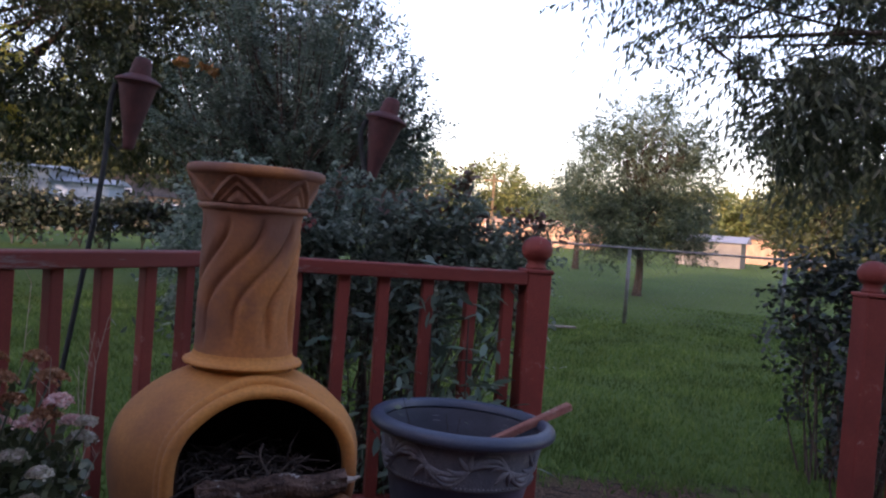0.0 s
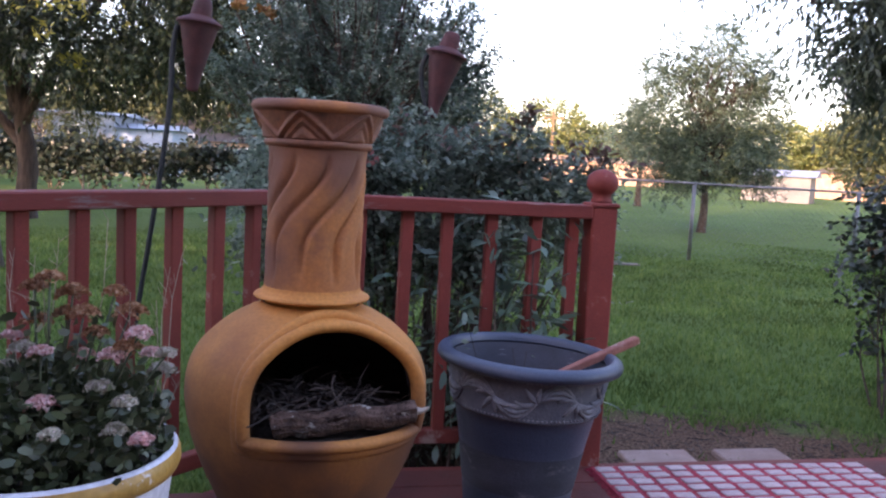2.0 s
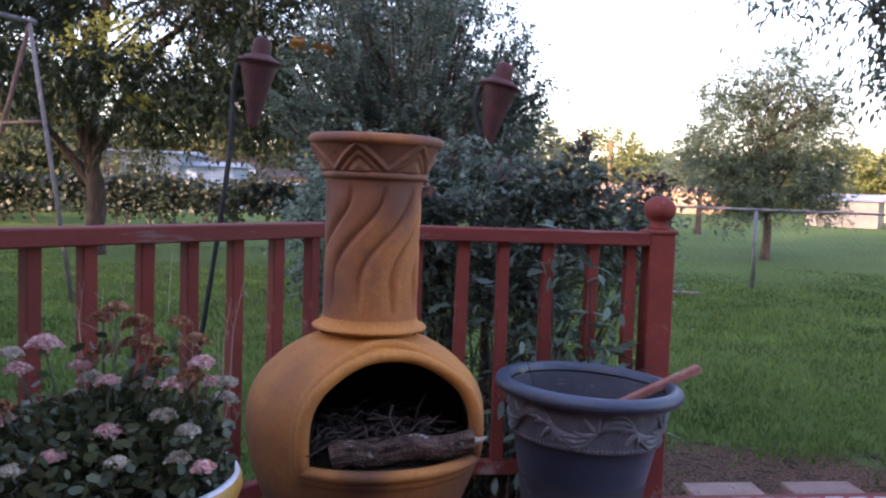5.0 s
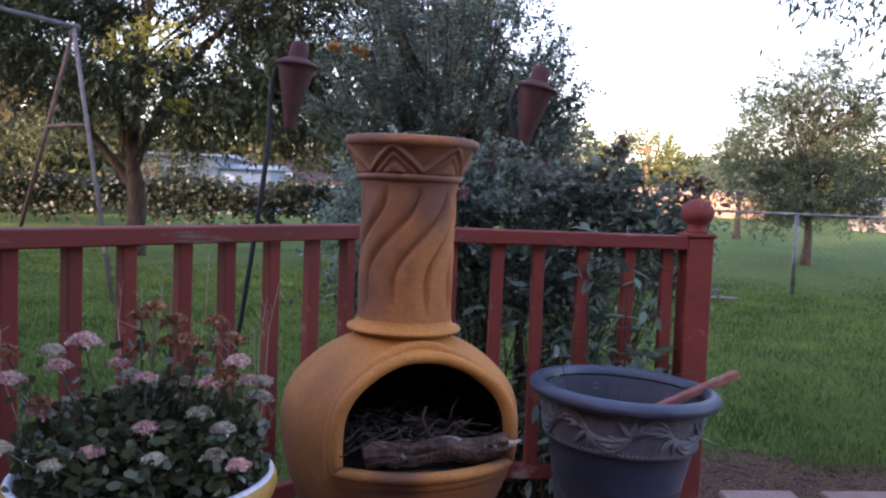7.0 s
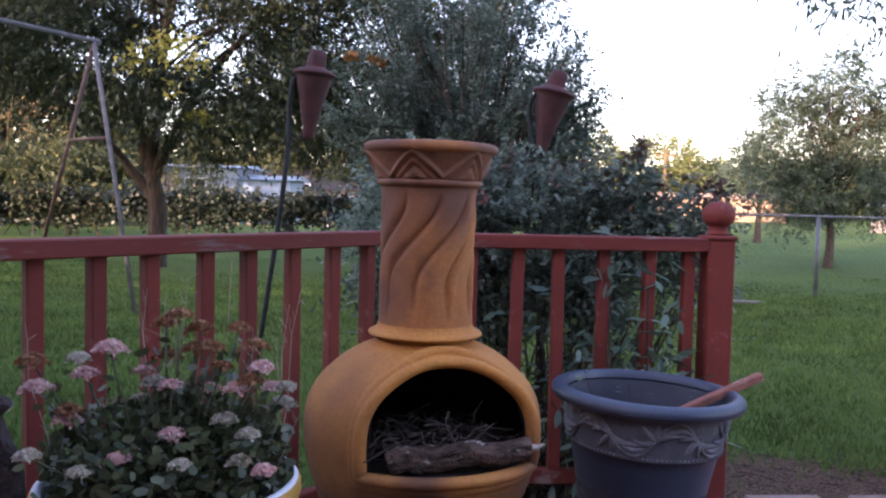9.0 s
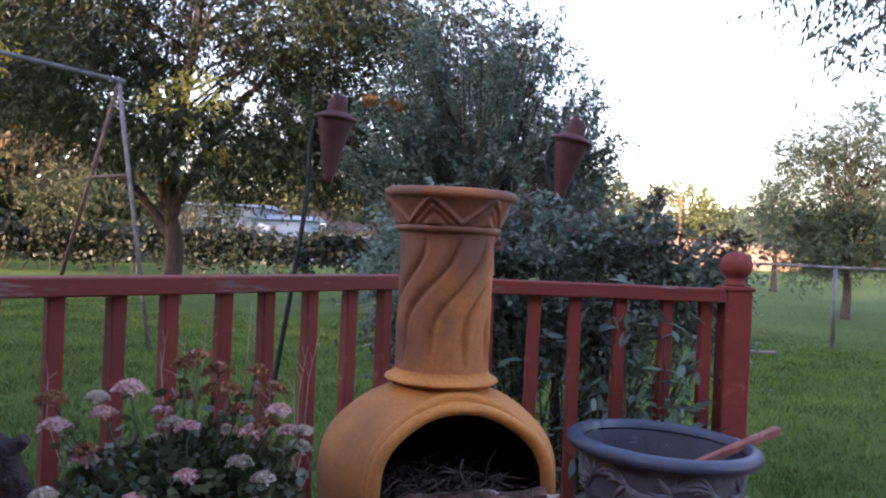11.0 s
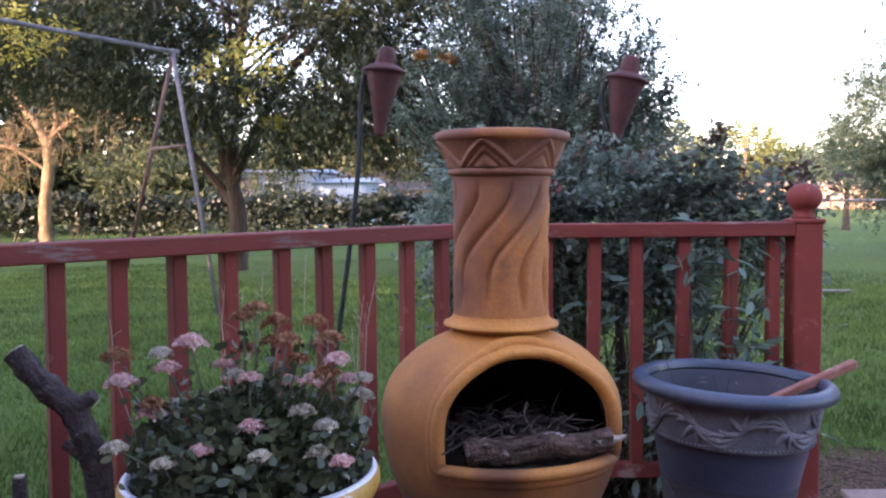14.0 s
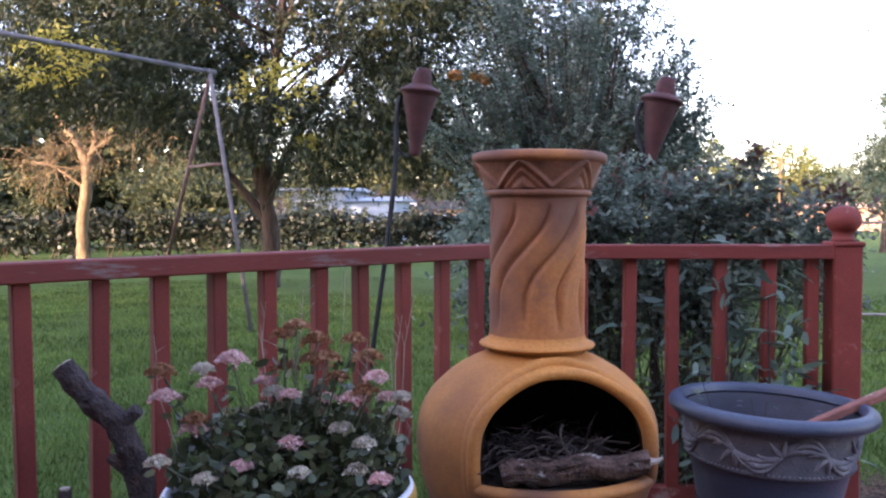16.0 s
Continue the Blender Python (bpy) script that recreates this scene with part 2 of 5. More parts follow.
PETAL_ROSE = leaf_material("rose_petal", (0.30, 0.075, 0.07), (0.36, 0.13, 0.115), (0.42, 0.21, 0.18), 0.6, 0.2)


def ground_material():
    m = bpy.data.materials.new("lawn_and_dirt")
    m.use_nodes = True
    nt = m.node_tree
    n, link = nt.nodes, nt.links.new
    bsdf = n["Principled BSDF"]
    tc = n.new("ShaderNodeTexCoord")
    def noise_at(scale, detail=6):
        t = n.new("ShaderNodeTexNoise")
        t.inputs["Scale"].default_value, t.inputs["Detail"].default_value = scale, detail
        link(tc.outputs["Object"], t.inputs["Vector"])
        return t
    big, mid, fine = noise_at(0.35), noise_at(4.0), noise_at(60.0, 8)
    ramp = n.new("ShaderNodeValToRGB")
    ramp.color_ramp.elements[0].position, ramp.color_ramp.elements[1].position = 0.35, 0.68
    ramp.color_ramp.elements[0].color, ramp.color_ramp.elements[1].color = (0.060, 0.106, 0.026, 1), (0.110, 0.168, 0.046, 1)
    add = n.new("ShaderNodeMath")
    add.operation = 'MULTIPLY_ADD'
    link(fine.outputs[0], add.inputs[0])
    add.inputs[1].default_value = 0.5
    half = n.new("ShaderNodeMath")
    half.operation = 'MULTIPLY'
    half.inputs[1].default_value = 0.5
    link(big.outputs[0], half.inputs[0])
    link(half.outputs[0], add.inputs[2])
    link(add.outputs[0], ramp.inputs[0])
    dirt = n.new("ShaderNodeValToRGB")
    dirt.color_ramp.elements[0].position, dirt.color_ramp.elements[1].position = 0.38, 0.66
    dirt.color_ramp.elements[0].color, dirt.color_ramp.elements[1].color = (0.055, 0.031, 0.02, 1), (0.19, 0.118, 0.078, 1)
    link(fine.outputs[0], dirt.inputs[0])
    mp = n.new("ShaderNodeMapping")
    mp.inputs["Location"].default_value = (-1.05, -3.55, 0)
    sc = n.new("ShaderNodeVectorMath")
    sc.operation = 'MULTIPLY'
    sc.inputs[1].default_value = (0.75, 1.25, 0)
    link(tc.outputs["Object"], mp.inputs[0])
    link(mp.outputs[0], sc.inputs[0])
    ln = n.new("ShaderNodeVectorMath")
    ln.operation = 'LENGTH'
    link(sc.outputs[0], ln.inputs[0])
    wob = n.new("ShaderNodeMath")
    wob.operation = 'MULTIPLY_ADD'
    link(mid.outputs[0], wob.inputs[0])
    wob.inputs[1].default_value = 0.8
    link(ln.outputs[1], wob.inputs[2])
    mr = n.new("ShaderNodeMapRange")
    mr.inputs[1].default_value, mr.inputs[2].default_value = 1.2, 1.5
    link(wob.outputs[0], mr.inputs[0])
    mx = n.new("ShaderNodeMixRGB")
    link(mr.outputs[0], mx.inputs[0])
    link(dirt.outputs[0], mx.inputs[1])
    link(ramp.outputs[0], mx.inputs[2])
    link(mx.outputs[0], bsdf.inputs["Base Color"])
    bsdf.inputs["Roughness"].default_value = 0.95
    bsdf.inputs["Specular IOR Level"].default_value = 0.08
    bp = n.new("ShaderNodeBump")
    bp.inputs["Strength"].default_value, bp.inputs["Distance"].default_value = 0.8, 0.03
    link(fine.outputs[0], bp.inputs["Height"])
    link(bp.outputs[0], bsdf.inputs["Normal"])
    return m


def shaded_and_stained(m, patches, tint):
    """Adds painted shade and some real staining to fired clay: soft brown patches (centre, reach) with ragged edges."""
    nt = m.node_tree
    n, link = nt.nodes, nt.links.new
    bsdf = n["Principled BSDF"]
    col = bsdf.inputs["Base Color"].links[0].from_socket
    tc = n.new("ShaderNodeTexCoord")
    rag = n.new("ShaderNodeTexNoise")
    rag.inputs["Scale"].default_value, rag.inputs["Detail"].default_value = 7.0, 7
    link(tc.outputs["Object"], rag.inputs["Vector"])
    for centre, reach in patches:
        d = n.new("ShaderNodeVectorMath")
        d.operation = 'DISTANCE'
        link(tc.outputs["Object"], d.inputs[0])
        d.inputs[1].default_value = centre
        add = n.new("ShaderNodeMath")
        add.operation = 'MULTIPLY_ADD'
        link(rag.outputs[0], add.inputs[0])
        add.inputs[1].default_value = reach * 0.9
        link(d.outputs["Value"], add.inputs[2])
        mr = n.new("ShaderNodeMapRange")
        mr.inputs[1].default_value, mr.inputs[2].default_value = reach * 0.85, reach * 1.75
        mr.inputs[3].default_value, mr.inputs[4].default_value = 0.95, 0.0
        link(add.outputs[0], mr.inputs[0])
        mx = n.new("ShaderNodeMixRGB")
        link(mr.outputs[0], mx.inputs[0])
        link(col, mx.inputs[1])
        mx.inputs[2].default_value = (*tint, 1)
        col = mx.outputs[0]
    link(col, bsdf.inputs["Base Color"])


# Flanks and low belly painted darker as shade; small patch is sill soot.
shaded_and_stained(CLAY, [((-0.28, -0.06, 0.30), 0.36), ((0.08, -0.20, 0.12), 0.30), ((0.06, -0.26, 0.395), 0.06), ((0.28, 0.0, 0.34), 0.18)], (0.105, 0.042, 0.022))
# Left of the neck painted darker as shade; other patches are brown staining.
shaded_and_stained(CLAY2, [((-0.10, -0.04, 0.98), 0.16), ((-0.10, -0.06, 0.78), 0.10), ((0.08, -0.09, 1.03), 0.09), ((-0.10, -0.12, 1.14), 0.14), ((0.14, -0.04, 1.14), 0.10)], (0.16, 0.065, 0.038))
LAWN = ground_material()


# ---------- mesh helpers ----------
def mesh(name, V, F, mat, parent=None, label="", smooth=False):
    me = bpy.data.meshes.new(name)
    me.from_pydata([tuple(v) for v in V], [], [tuple(f) for f in F])
    me.materials.append(mat)
    if smooth:
        me.polygons.foreach_set("use_smooth", [True] * len(me.polygons))
    me.update()
    ob = new(name, me)
    if parent is not None:
        ob.parent = parent
    if label:
        ob["label"] = label
    return ob


def thing(name, label, category, at=(0, 0, 0), group="", kind="", m=None):
    ob = new(name)
    ob.matrix_world = m if m is not None else Matrix.Translation(at)
    return tagged(ob, label, category, group, kind)


def box(a, b, bev=0.0):
    """A box from corner a to corner b, with its long edges chamfered."""
    bm = bmesh.new()
    bmesh.ops.create_cube(bm, size=1)
    size = [b[i] - a[i] for i in range(3)]
    for v in bm.verts:
        v.co = Vector([(a[i] + b[i]) / 2 + v.co[i] * size[i] for i in range(3)])
    if bev:
        bmesh.ops.bevel(bm, geom=bm.edges[:], offset=bev, segments=1, affect='EDGES')
    bm.verts.index_update()
    V, F = [v.co.copy() for v in bm.verts], [[v.index for v in f.verts] for f in bm.faces]
    bm.free()
    return V, F


def turned(V, m):
    return [m @ Vector(v) for v in V]


def joined(*pieces):
    V, F = [], []
    for v, f in pieces:
        k = len(V)
        V += list(v)
        F += [[i + k for i in q] for q in f]
    return V, F


def tube(points, radii, seg=8, rough=0.0, flat=1.0, freq=9, around=2):
    points = [Vector(p) for p in points]
    V, F = [], []
    up = Vector((0.13, 0.21, 0.97))
    for i, p in enumerate(points):
        d = (points[min(i + 1, len(points) - 1)] - points[max(i - 1, 0)])
        d = d.normalized() if d.length > 1e-9 else Vector((0, 0, 1))
        s = d.cross(up)
        s = s.normalized() if s.length > 0.05 else d.cross(Vector((1, 0, 0))).normalized()
        t = d.cross(s)
        for k in range(seg):
            a = 2 * math.pi * k / seg
            r = radii[i] if hasattr(radii, "__len__") else radii
            r *= 1 + rough * noise.noise(p * freq + Vector((math.cos(a), math.sin(a), 0)) * around)
            V.append(p + r * (math.cos(a) * s + flat * math.sin(a) * t))
    for i in range(len(points) - 1):
        for k in range(seg):
            F.append((i * seg + k, i * seg + (k + 1) % seg, (i + 1) * seg + (k + 1) % seg, (i + 1) * seg + k))
    F.append(tuple(range(seg))[::-1])
    F.append(tuple((len(points) - 1) * seg + k for k in range(seg)))
    return V, F


def lathe(profile, seg=48, shift=None, close=False):
    V, F = [], []
    for r, z in profile:
        for k in range(seg):
            a = 2 * math.pi * k / seg
            q = r + (shift(a, z) if shift else 0)
            V.append((q * math.cos(a), q * math.sin(a), z))
    for i in range(len(profile) - 1):
        for k in range(seg):
            F.append((i * seg + k, i * seg + (k + 1) % seg, (i + 1) * seg + (k + 1) % seg, (i + 1) * seg + k))
    if close:
        F.append(tuple(range(seg))[::-1])
        F.append(tuple((len(profile) - 1) * seg + k for k in range(seg)))
    return V, F


def dense(points, n):
    """A polyline refined to n points a span."""
    out = []
    for (r0, z0), (r1, z1) in zip(points, points[1:]):
        out += [(r0 + (r1 - r0) * i / n, z0 + (z1 - z0) * i / n) for i in range(n)]
    return out + [points[-1]]


def smooth_line(points, n=5):
    """A Catmull-Rom line through points."""
    P = [Vector(p) for p in points]
    P = [2 * P[0] - P[1]] + P + [2 * P[-1] - P[-2]]
    out = []
    for i in range(1, len(P) - 2):
        for k in range(n):
            t = k / n
            out.append(0.5 * (2 * P[i] + (P[i + 1] - P[i - 1]) * t + (2 * P[i - 1] - 5 * P[i] + 4 * P[i + 1] - P[i + 2]) * t * t + (3 * P[i] - P[i - 1] - 3 * P[i + 1] + P[i + 2]) * t ** 3))
    return out + [P[-2]]


def leaves(name, centres, length, width, mat, parent, droop=0.3, label="", up=0.3, kind="", oval=False):
    """One mesh of pointed, folded leaves, one at each centre."""
    c = np.asarray(centres, float).reshape(-1, 3)
    n = len(c)
    d = RNG.normal(size=(n, 3))
    d[:, 2] = d[:, 2] * 0.6 - droop
    d /= np.linalg.norm(d, axis=1)[:, None]
    w = RNG.normal(size=(n, 3))
    w[:, 2] *= 1 - up
    s = np.cross(d, w)
    s /= np.linalg.norm(s, axis=1)[:, None] + 1e-9
    nn = np.cross(s, d)
    L = length * RNG.uniform(0.6, 1.3, n)[:, None]
    W = width * RNG.uniform(0.6, 1.3, n)[:, None]
    v = np.stack([c - d * L / 2, c + s * W / 2 + nn * W * 0.15 - d * L * 0.08, c + d * L / 2, c - s * W / 2 + nn * W * 0.15 - d * L * 0.08], 1).reshape(-1, 3)
    k = 4
    if oval:
        k = 6
        side = lambda e, f: c + e * s * W / 2 + nn * W * 0.12 + f * d * L
        v = np.stack([c - d * L / 2, side(0.8, -0.24), side(0.85, 0.22), c + d * L / 2 - nn * W * 0.1, side(-0.85, 0.22), side(-0.8, -0.24)], 1).reshape(-1, 3)
    me = bpy.data.meshes.new(name)
    me.vertices.add(k * n)
    me.loops.add(k * n)
    me.polygons.add(n)
    me.vertices.foreach_set("co", v.ravel())
    me.loops.foreach_set("vertex_index", np.arange(k * n))
    me.polygons.foreach_set("loop_start", np.arange(0, k * n, k))
    me.polygons.foreach_set("loop_total", np.full(n, k))
    me.materials.append(mat)
    me.update()
    me.validate()
    ob = new(name, me)
    ob.parent = parent
    if label:
        ob["label"] = label
    if kind:
        ob["kind"] = kind
    return ob


def twig_leaves(name, starts, ways, length, k, leaf, mat, parent, sag=0.3, fan=0.9, hang=0.0, label="", kind="", oval=False):
    """One mesh of leaves set alternately along short sagging twigs, k to a twig."""
    s0 = np.asarray(starts, float).reshape(-1, 3)
    d = np.asarray(ways, float).reshape(-1, 3)
    d = d / (np.linalg.norm(d, axis=1)[:, None] + 1e-9)
    n = len(s0)
    L = (length * RNG.uniform(0.6, 1.35, n))[:, None, None]
    t = ((np.arange(k) + 0.7) / k)[None, :, None]
    pos = s0[:, None] + d[:, None] * L * t
    pos[..., 2] -= (sag * L * t ** 2)[..., 0]
    tan = np.repeat(d[:, None], k, 1)
    tan[..., 2] -= (2 * sag * t)[..., 0]
    w = RNG.normal(size=(n, 3)) * 0.5 + (0, 0, 1)
    side = np.cross(d, w)
    side /= np.linalg.norm(side, axis=1)[:, None] + 1e-9
    sign = np.where(np.arange(k) % 2 == 0, 1.0, -1.0)[None, :, None]
    ld = tan * 0.6 + side[:, None] * sign * fan + RNG.normal(size=(n, k, 3)) * 0.3
    ld[..., 2] -= hang
    ld = ld.reshape(-1, 3)
    ld /= np.linalg.norm(ld, axis=1)[:, None] + 1e-9
    m = n * k
    q = RNG.normal(size=(m, 3)) * 0.55 + (0, 0, 1)
    wd = np.cross(ld, q)
    wd /= np.linalg.norm(wd, axis=1)[:, None] + 1e-9
    nn = np.cross(wd, ld)
    A = leaf[0] * RNG.uniform(0.6, 1.3, m)[:, None]
    W = leaf[1] * RNG.uniform(0.7, 1.25, m)[:, None]
    p = pos.reshape(-1, 3)
    side_at = lambda e, f: p + e * wd * W / 2 + nn * W * 0.14 + f * ld * A
    if oval:
        c = 6
        v = np.stack([p, side_at(0.8, 0.28), side_at(0.85, 0.68), p + ld * A - nn * W * 0.15, side_at(-0.85, 0.68), side_at(-0.8, 0.28)], 1)
    else:
        c = 4
        v = np.stack([p, side_at(1, 0.42), p + ld * A - nn * W * 0.15, side_at(-1, 0.42)], 1)
    me = bpy.data.meshes.new(name)
    me.vertices.add(c * m)
    me.loops.add(c * m)
    me.polygons.add(m)
    me.vertices.foreach_set("co", v.ravel())
    me.loops.foreach_set("vertex_index", np.arange(c * m))
    me.polygons.foreach_set("loop_start", np.arange(0, c * m, c))
    me.polygons.foreach_set("loop_total", np.full(m, c))
    me.materials.append(mat)
    me.update()
    me.validate()
    ob = new(name, me)
    ob.parent = parent
    if label:
        ob["label"] = label
    if kind:
        ob["kind"] = kind
    return ob


def twigs_round(c, per, spread, rise):
    """Starts and ways of twigs about clump centres, pointing away from the middle of the crown."""
    c = np.asarray(c, float).reshape(-1, 3)
    out = c - c.mean(0)
    out /= np.linalg.norm(out, axis=1)[:, None] + 1e-9
    starts = (c[:, None] + np.clip(RNG.normal(size=(len(c), per, 3)), -1.7, 1.7) * np.array(spread)).reshape(-1, 3)
    ways = np.repeat(out, per, 0) * 0.6 + RNG.normal(size=(len(starts), 3)) * 0.7 + (0, 0, rise)
    return starts, ways


def in_blobs(blobs, n, shell=0.55, floor_z=-9):
    """Points in a union of ellipsoids (centre, radii), denser towards their outsides."""
    out = []
    vol = np.array([b[1][0] * b[1][1] * b[1][2] for b in blobs]) ** 0.8
    for b, k in zip(blobs, RNG.multinomial(n, vol / vol.sum())):
        d = RNG.normal(size=(k, 3))
        d /= np.linalg.norm(d, axis=1)[:, None]
        r = RNG.uniform(shell ** 3, 1, k)[:, None] ** (1 / 3)
        out.append(np.array(b[0]) + d * r * np.array(b[1]))
    out = np.concatenate(out)
    out[:, 2] = np.maximum(out[:, 2], floor_z)
    return out


def tree(name, label, base, trunk_line, trunk_r, blobs, clumps, per, spread, leaf, leaf_mat, bark, limbs=14, shell=0.5, droop=0.3, gold=0, category="tree", seg=9, kind="", extra_limbs=(), twig=None):
    """A tapered trunk with limbs to the clumps of its crown, and a crown of many leaves. Lines are relative to the base."""
    top = thing(name, label, category, base, kind=kind)
    line = smooth_line(trunk_line, 5)
    rad = [trunk_r * (1.25 if i == 0 else 1) * (1 - 0.75 * i / (len(line) - 1)) for i in range(len(line))]
    mesh("trunk", *tube(line, rad, seg, 0.25), bark, top, smooth=True)
    c = in_blobs(blobs, clumps, shell)
    pieces = []
    for pts, r in extra_limbs:
        ln = smooth_line(pts, 5)
        pieces.append(tube(ln, [r * (1 - 0.7 * i / (len(ln) - 1)) for i in range(len(ln))], 7, 0.2))
    start = len(line) // 2
    for i in range(min(limbs, len(c))):
        p = Vector(c[i])
        k = RNG.integers(start, len(line))
        q = line[k]
        mid = q.lerp(p, 0.5) + Vector(RNG.normal(size=3)) * 0.08 * (p - q).length + Vector((0, 0, 0.1 * (p - q).length))
        ln = smooth_line([q, mid, p], 4)
        r = trunk_r * 0.28 * RNG.uniform(0.5, 1)
        pieces.append(tube(ln, [r * (1 - 0.8 * j / (len(ln) - 1)) for j in range(len(ln))], 5, 0.1))
        for _ in range(3):
            e = Vector(c[RNG.integers(0, len(c))])
            b = ln[RNG.integers(2, len(ln))]
            if (e - b).length < 0.45 * (p - q).length + 0.3:
                pieces.append(tube([b, b.lerp(e, 0.5) + Vector(RNG.normal(size=3)) * 0.05, e], [r * 0.35, r * 0.25, r * 0.08], 4))
    if pieces:
        mesh("branchwork", *joined(*pieces), bark, top, smooth=True)["kind"] = "stuff"
    if twig:
        length, k, sag, rise, hang = twig
        starts, ways = twigs_round(c, per, spread, rise)
        low = starts[:, 2] > 0.3
        twig_leaves("crown", starts[low], ways[low], length, k, leaf, leaf_mat, top, sag, 0.9, hang)
    else:
        pts = (c[:, None] + np.clip(RNG.normal(size=(len(c), per, 3)), -1.8, 1.8) * np.array(spread)).reshape(-1, 3)
        pts = pts[pts[:, 2] > 0.05]
        leaves("crown", pts, leaf[0], leaf[1], leaf_mat, top, droop)
    # Clumps coloured gold in place of sun patches on the crown.
    if gold:
        g = in_blobs(blobs, gold, 0.8)
        leaves("sun_patch_leaves", (g[:, None] + RNG.normal(size=(gold, 14, 3)) * 0.12).reshape(-1, 3), leaf[0], leaf[1], LEAF_GOLD, top, droop, "gold leaves coloured as if sunlit")
    return top


# ---------- ground, unseen house behind, deck ---
def build_ground():
    xs = np.concatenate([np.linspace(-600, -30, 12), np.linspace(-25, 25, 60), np.linspace(30, 600, 12)])
    ys = np.concatenate([np.linspace(-300, -20, 8), np.linspace(-12, 40, 70), np.linspace(45, 900, 16)])
    V, F = [], []
    for y in ys:
        for x in xs:
            far = max(0.0, min(1.0, (math.hypot(x, y) - 4) / 10))
            V.append((x, y, GROUND + 0.035 * far * noise.noise(Vector((x * 0.25, y * 0.25, 0)))))
    w = len(xs)
    for j in range(len(ys) - 1):
        for i in range(w - 1):
            F.append((j * w + i, j * w + i + 1, (j + 1) * w + i + 1, (j + 1) * w + i))
    tagged(mesh("ground", V, F, LAWN, smooth=True), "green mown lawn with a bare dirt patch by the deck", "ground", kind="structure")


def build_grass():
    n = 150000
    r = 2.6 + 14.5 * RNG.random(n) ** 1.25
    a = radians(90) + np.radians(RNG.uniform(-40, 52, n))
    x, y = r * np.cos(a), r * np.sin(a)
    bare = (((x - 1.05) * 0.75) ** 2 + ((y - 3.55) * 1.25) ** 2) ** 0.5 + 0.25 * np.sin(7 * x) * np.sin(6 * y + 1) * 0.7
    inside = (x + 0.70) * RN.x + (y - 2.65) * RN.y
    inside2 = (x + 0.70) * LN.x + (y - 2.65) * LN.y
    keep = ((inside > 0.16) | (inside2 > 0.16)) & (RNG.random(n) < np.clip((bare - 0.68) * 2.4, 0.02, 1))
    x, y, r = x[keep], y[keep], r[keep]
    n = len(x)
    clump = np.sin(x * 3.1 + np.sin(y * 2.3)) * np.sin(y * 2.7 + 1.3) * 0.5 + 0.5
    h = (0.026 + 0.026 * RNG.random(n)) * (0.75 + 0.5 * clump)
    wd = 0.0035 + 0.0009 * r
    t = RNG.uniform(0, 2 * np.pi, n)
    lean = RNG.normal(size=(n, 2)) * 0.5 * h[:, None]
    h = h * np.clip((17.5 - r) / 6, 0.15, 1)
    b = np.stack([x, y, np.full(n, GROUND - 0.01)], 1)
    s = np.stack([np.cos(t) * wd, np.sin(t) * wd, 0 * t], 1)
    tip = b + np.stack([lean[:, 0], lean[:, 1], h + 0.012], 1)
    v = np.stack([b - s, b + s, tip], 1).reshape(-1, 3)
    me = bpy.data.meshes.new("lawn_grass")
    me.vertices.add(3 * n)
    me.loops.add(3 * n)
    me.polygons.add(n)
    me.vertices.foreach_set("co", v.ravel())
    me.loops.foreach_set("vertex_index", np.arange(3 * n))
    me.polygons.foreach_set("loop_start", np.arange(0, 3 * n, 3))
    me.polygons.foreach_set("loop_total", np.full(n, 3))
    me.materials.append(GRASS)
    me.update()
    me.validate()
    tagged(new("lawn_grass", me), "short green lawn grass blades", "grass", kind="stuff")


def build_unseen_house():
    """Unseen house added at the camera's back: its wall and roof throw shade; a wing beside the deck and the porch
    cover in front of the roof block sky light.
    """
    # Unseen wall, like the roof below, sized to shade deck and yard.
    V, F = box((-23, -2.9, GROUND), (13, -2.6, 2.75))
    tagged(mesh("wall_south", V, F, HOUSE), "unseen brown house wall behind the camera, added for its shade", "wall", kind="structure")
    # Unseen wing, added to hold back sky light from the left.
    V, F = box((-7.6, -2.6, GROUND), (-4.4, 0.6, 2.75))
    tagged(mesh("wall_west", V, F, HOUSE), "unseen brown wall added beside the deck to block sky light", "wall", kind="structure")
    V = [(-23.5, -2.0, 2.65), (13.5, -2.0, 2.65), (13.5, -10, 8.5), (-23.5, -10, 8.5), (-23.5, -2.0, 2.8), (13.5, -2.0, 2.8), (13.5, -10, 8.65), (-23.5, -10, 8.65)]
    F = [(0, 1, 2, 3), (7, 6, 5, 4), (0, 4, 5, 1), (1, 5, 6, 2), (2, 6, 7, 3), (3, 7, 4, 0)]
    tagged(mesh("house_roof", V, F, ROOF), "unseen dark shingle roof added behind the camera for shade", "roof", kind="structure")
    # Unseen cover, added to cut sky light from behind the camera.
    V, F = box((-8.0, -2.0, 2.5), (5.0, -0.7, 2.62), 0.01)
    tagged(mesh("porch_roof", V, F, HOUSE), "unseen brown porch cover added to block sky light", "roof", kind="structure")


def frame_m(origin, u, z=0.0):
    """A pose whose x runs along u and whose y points away from the deck."""
    n = Vector((-u.y, u.x, 0))
    return Matrix(((u.x, n.x, 0, origin.x), (u.y, n.y, 0, origin.y), (0, 0, 1, z), (0, 0, 0, 1)))


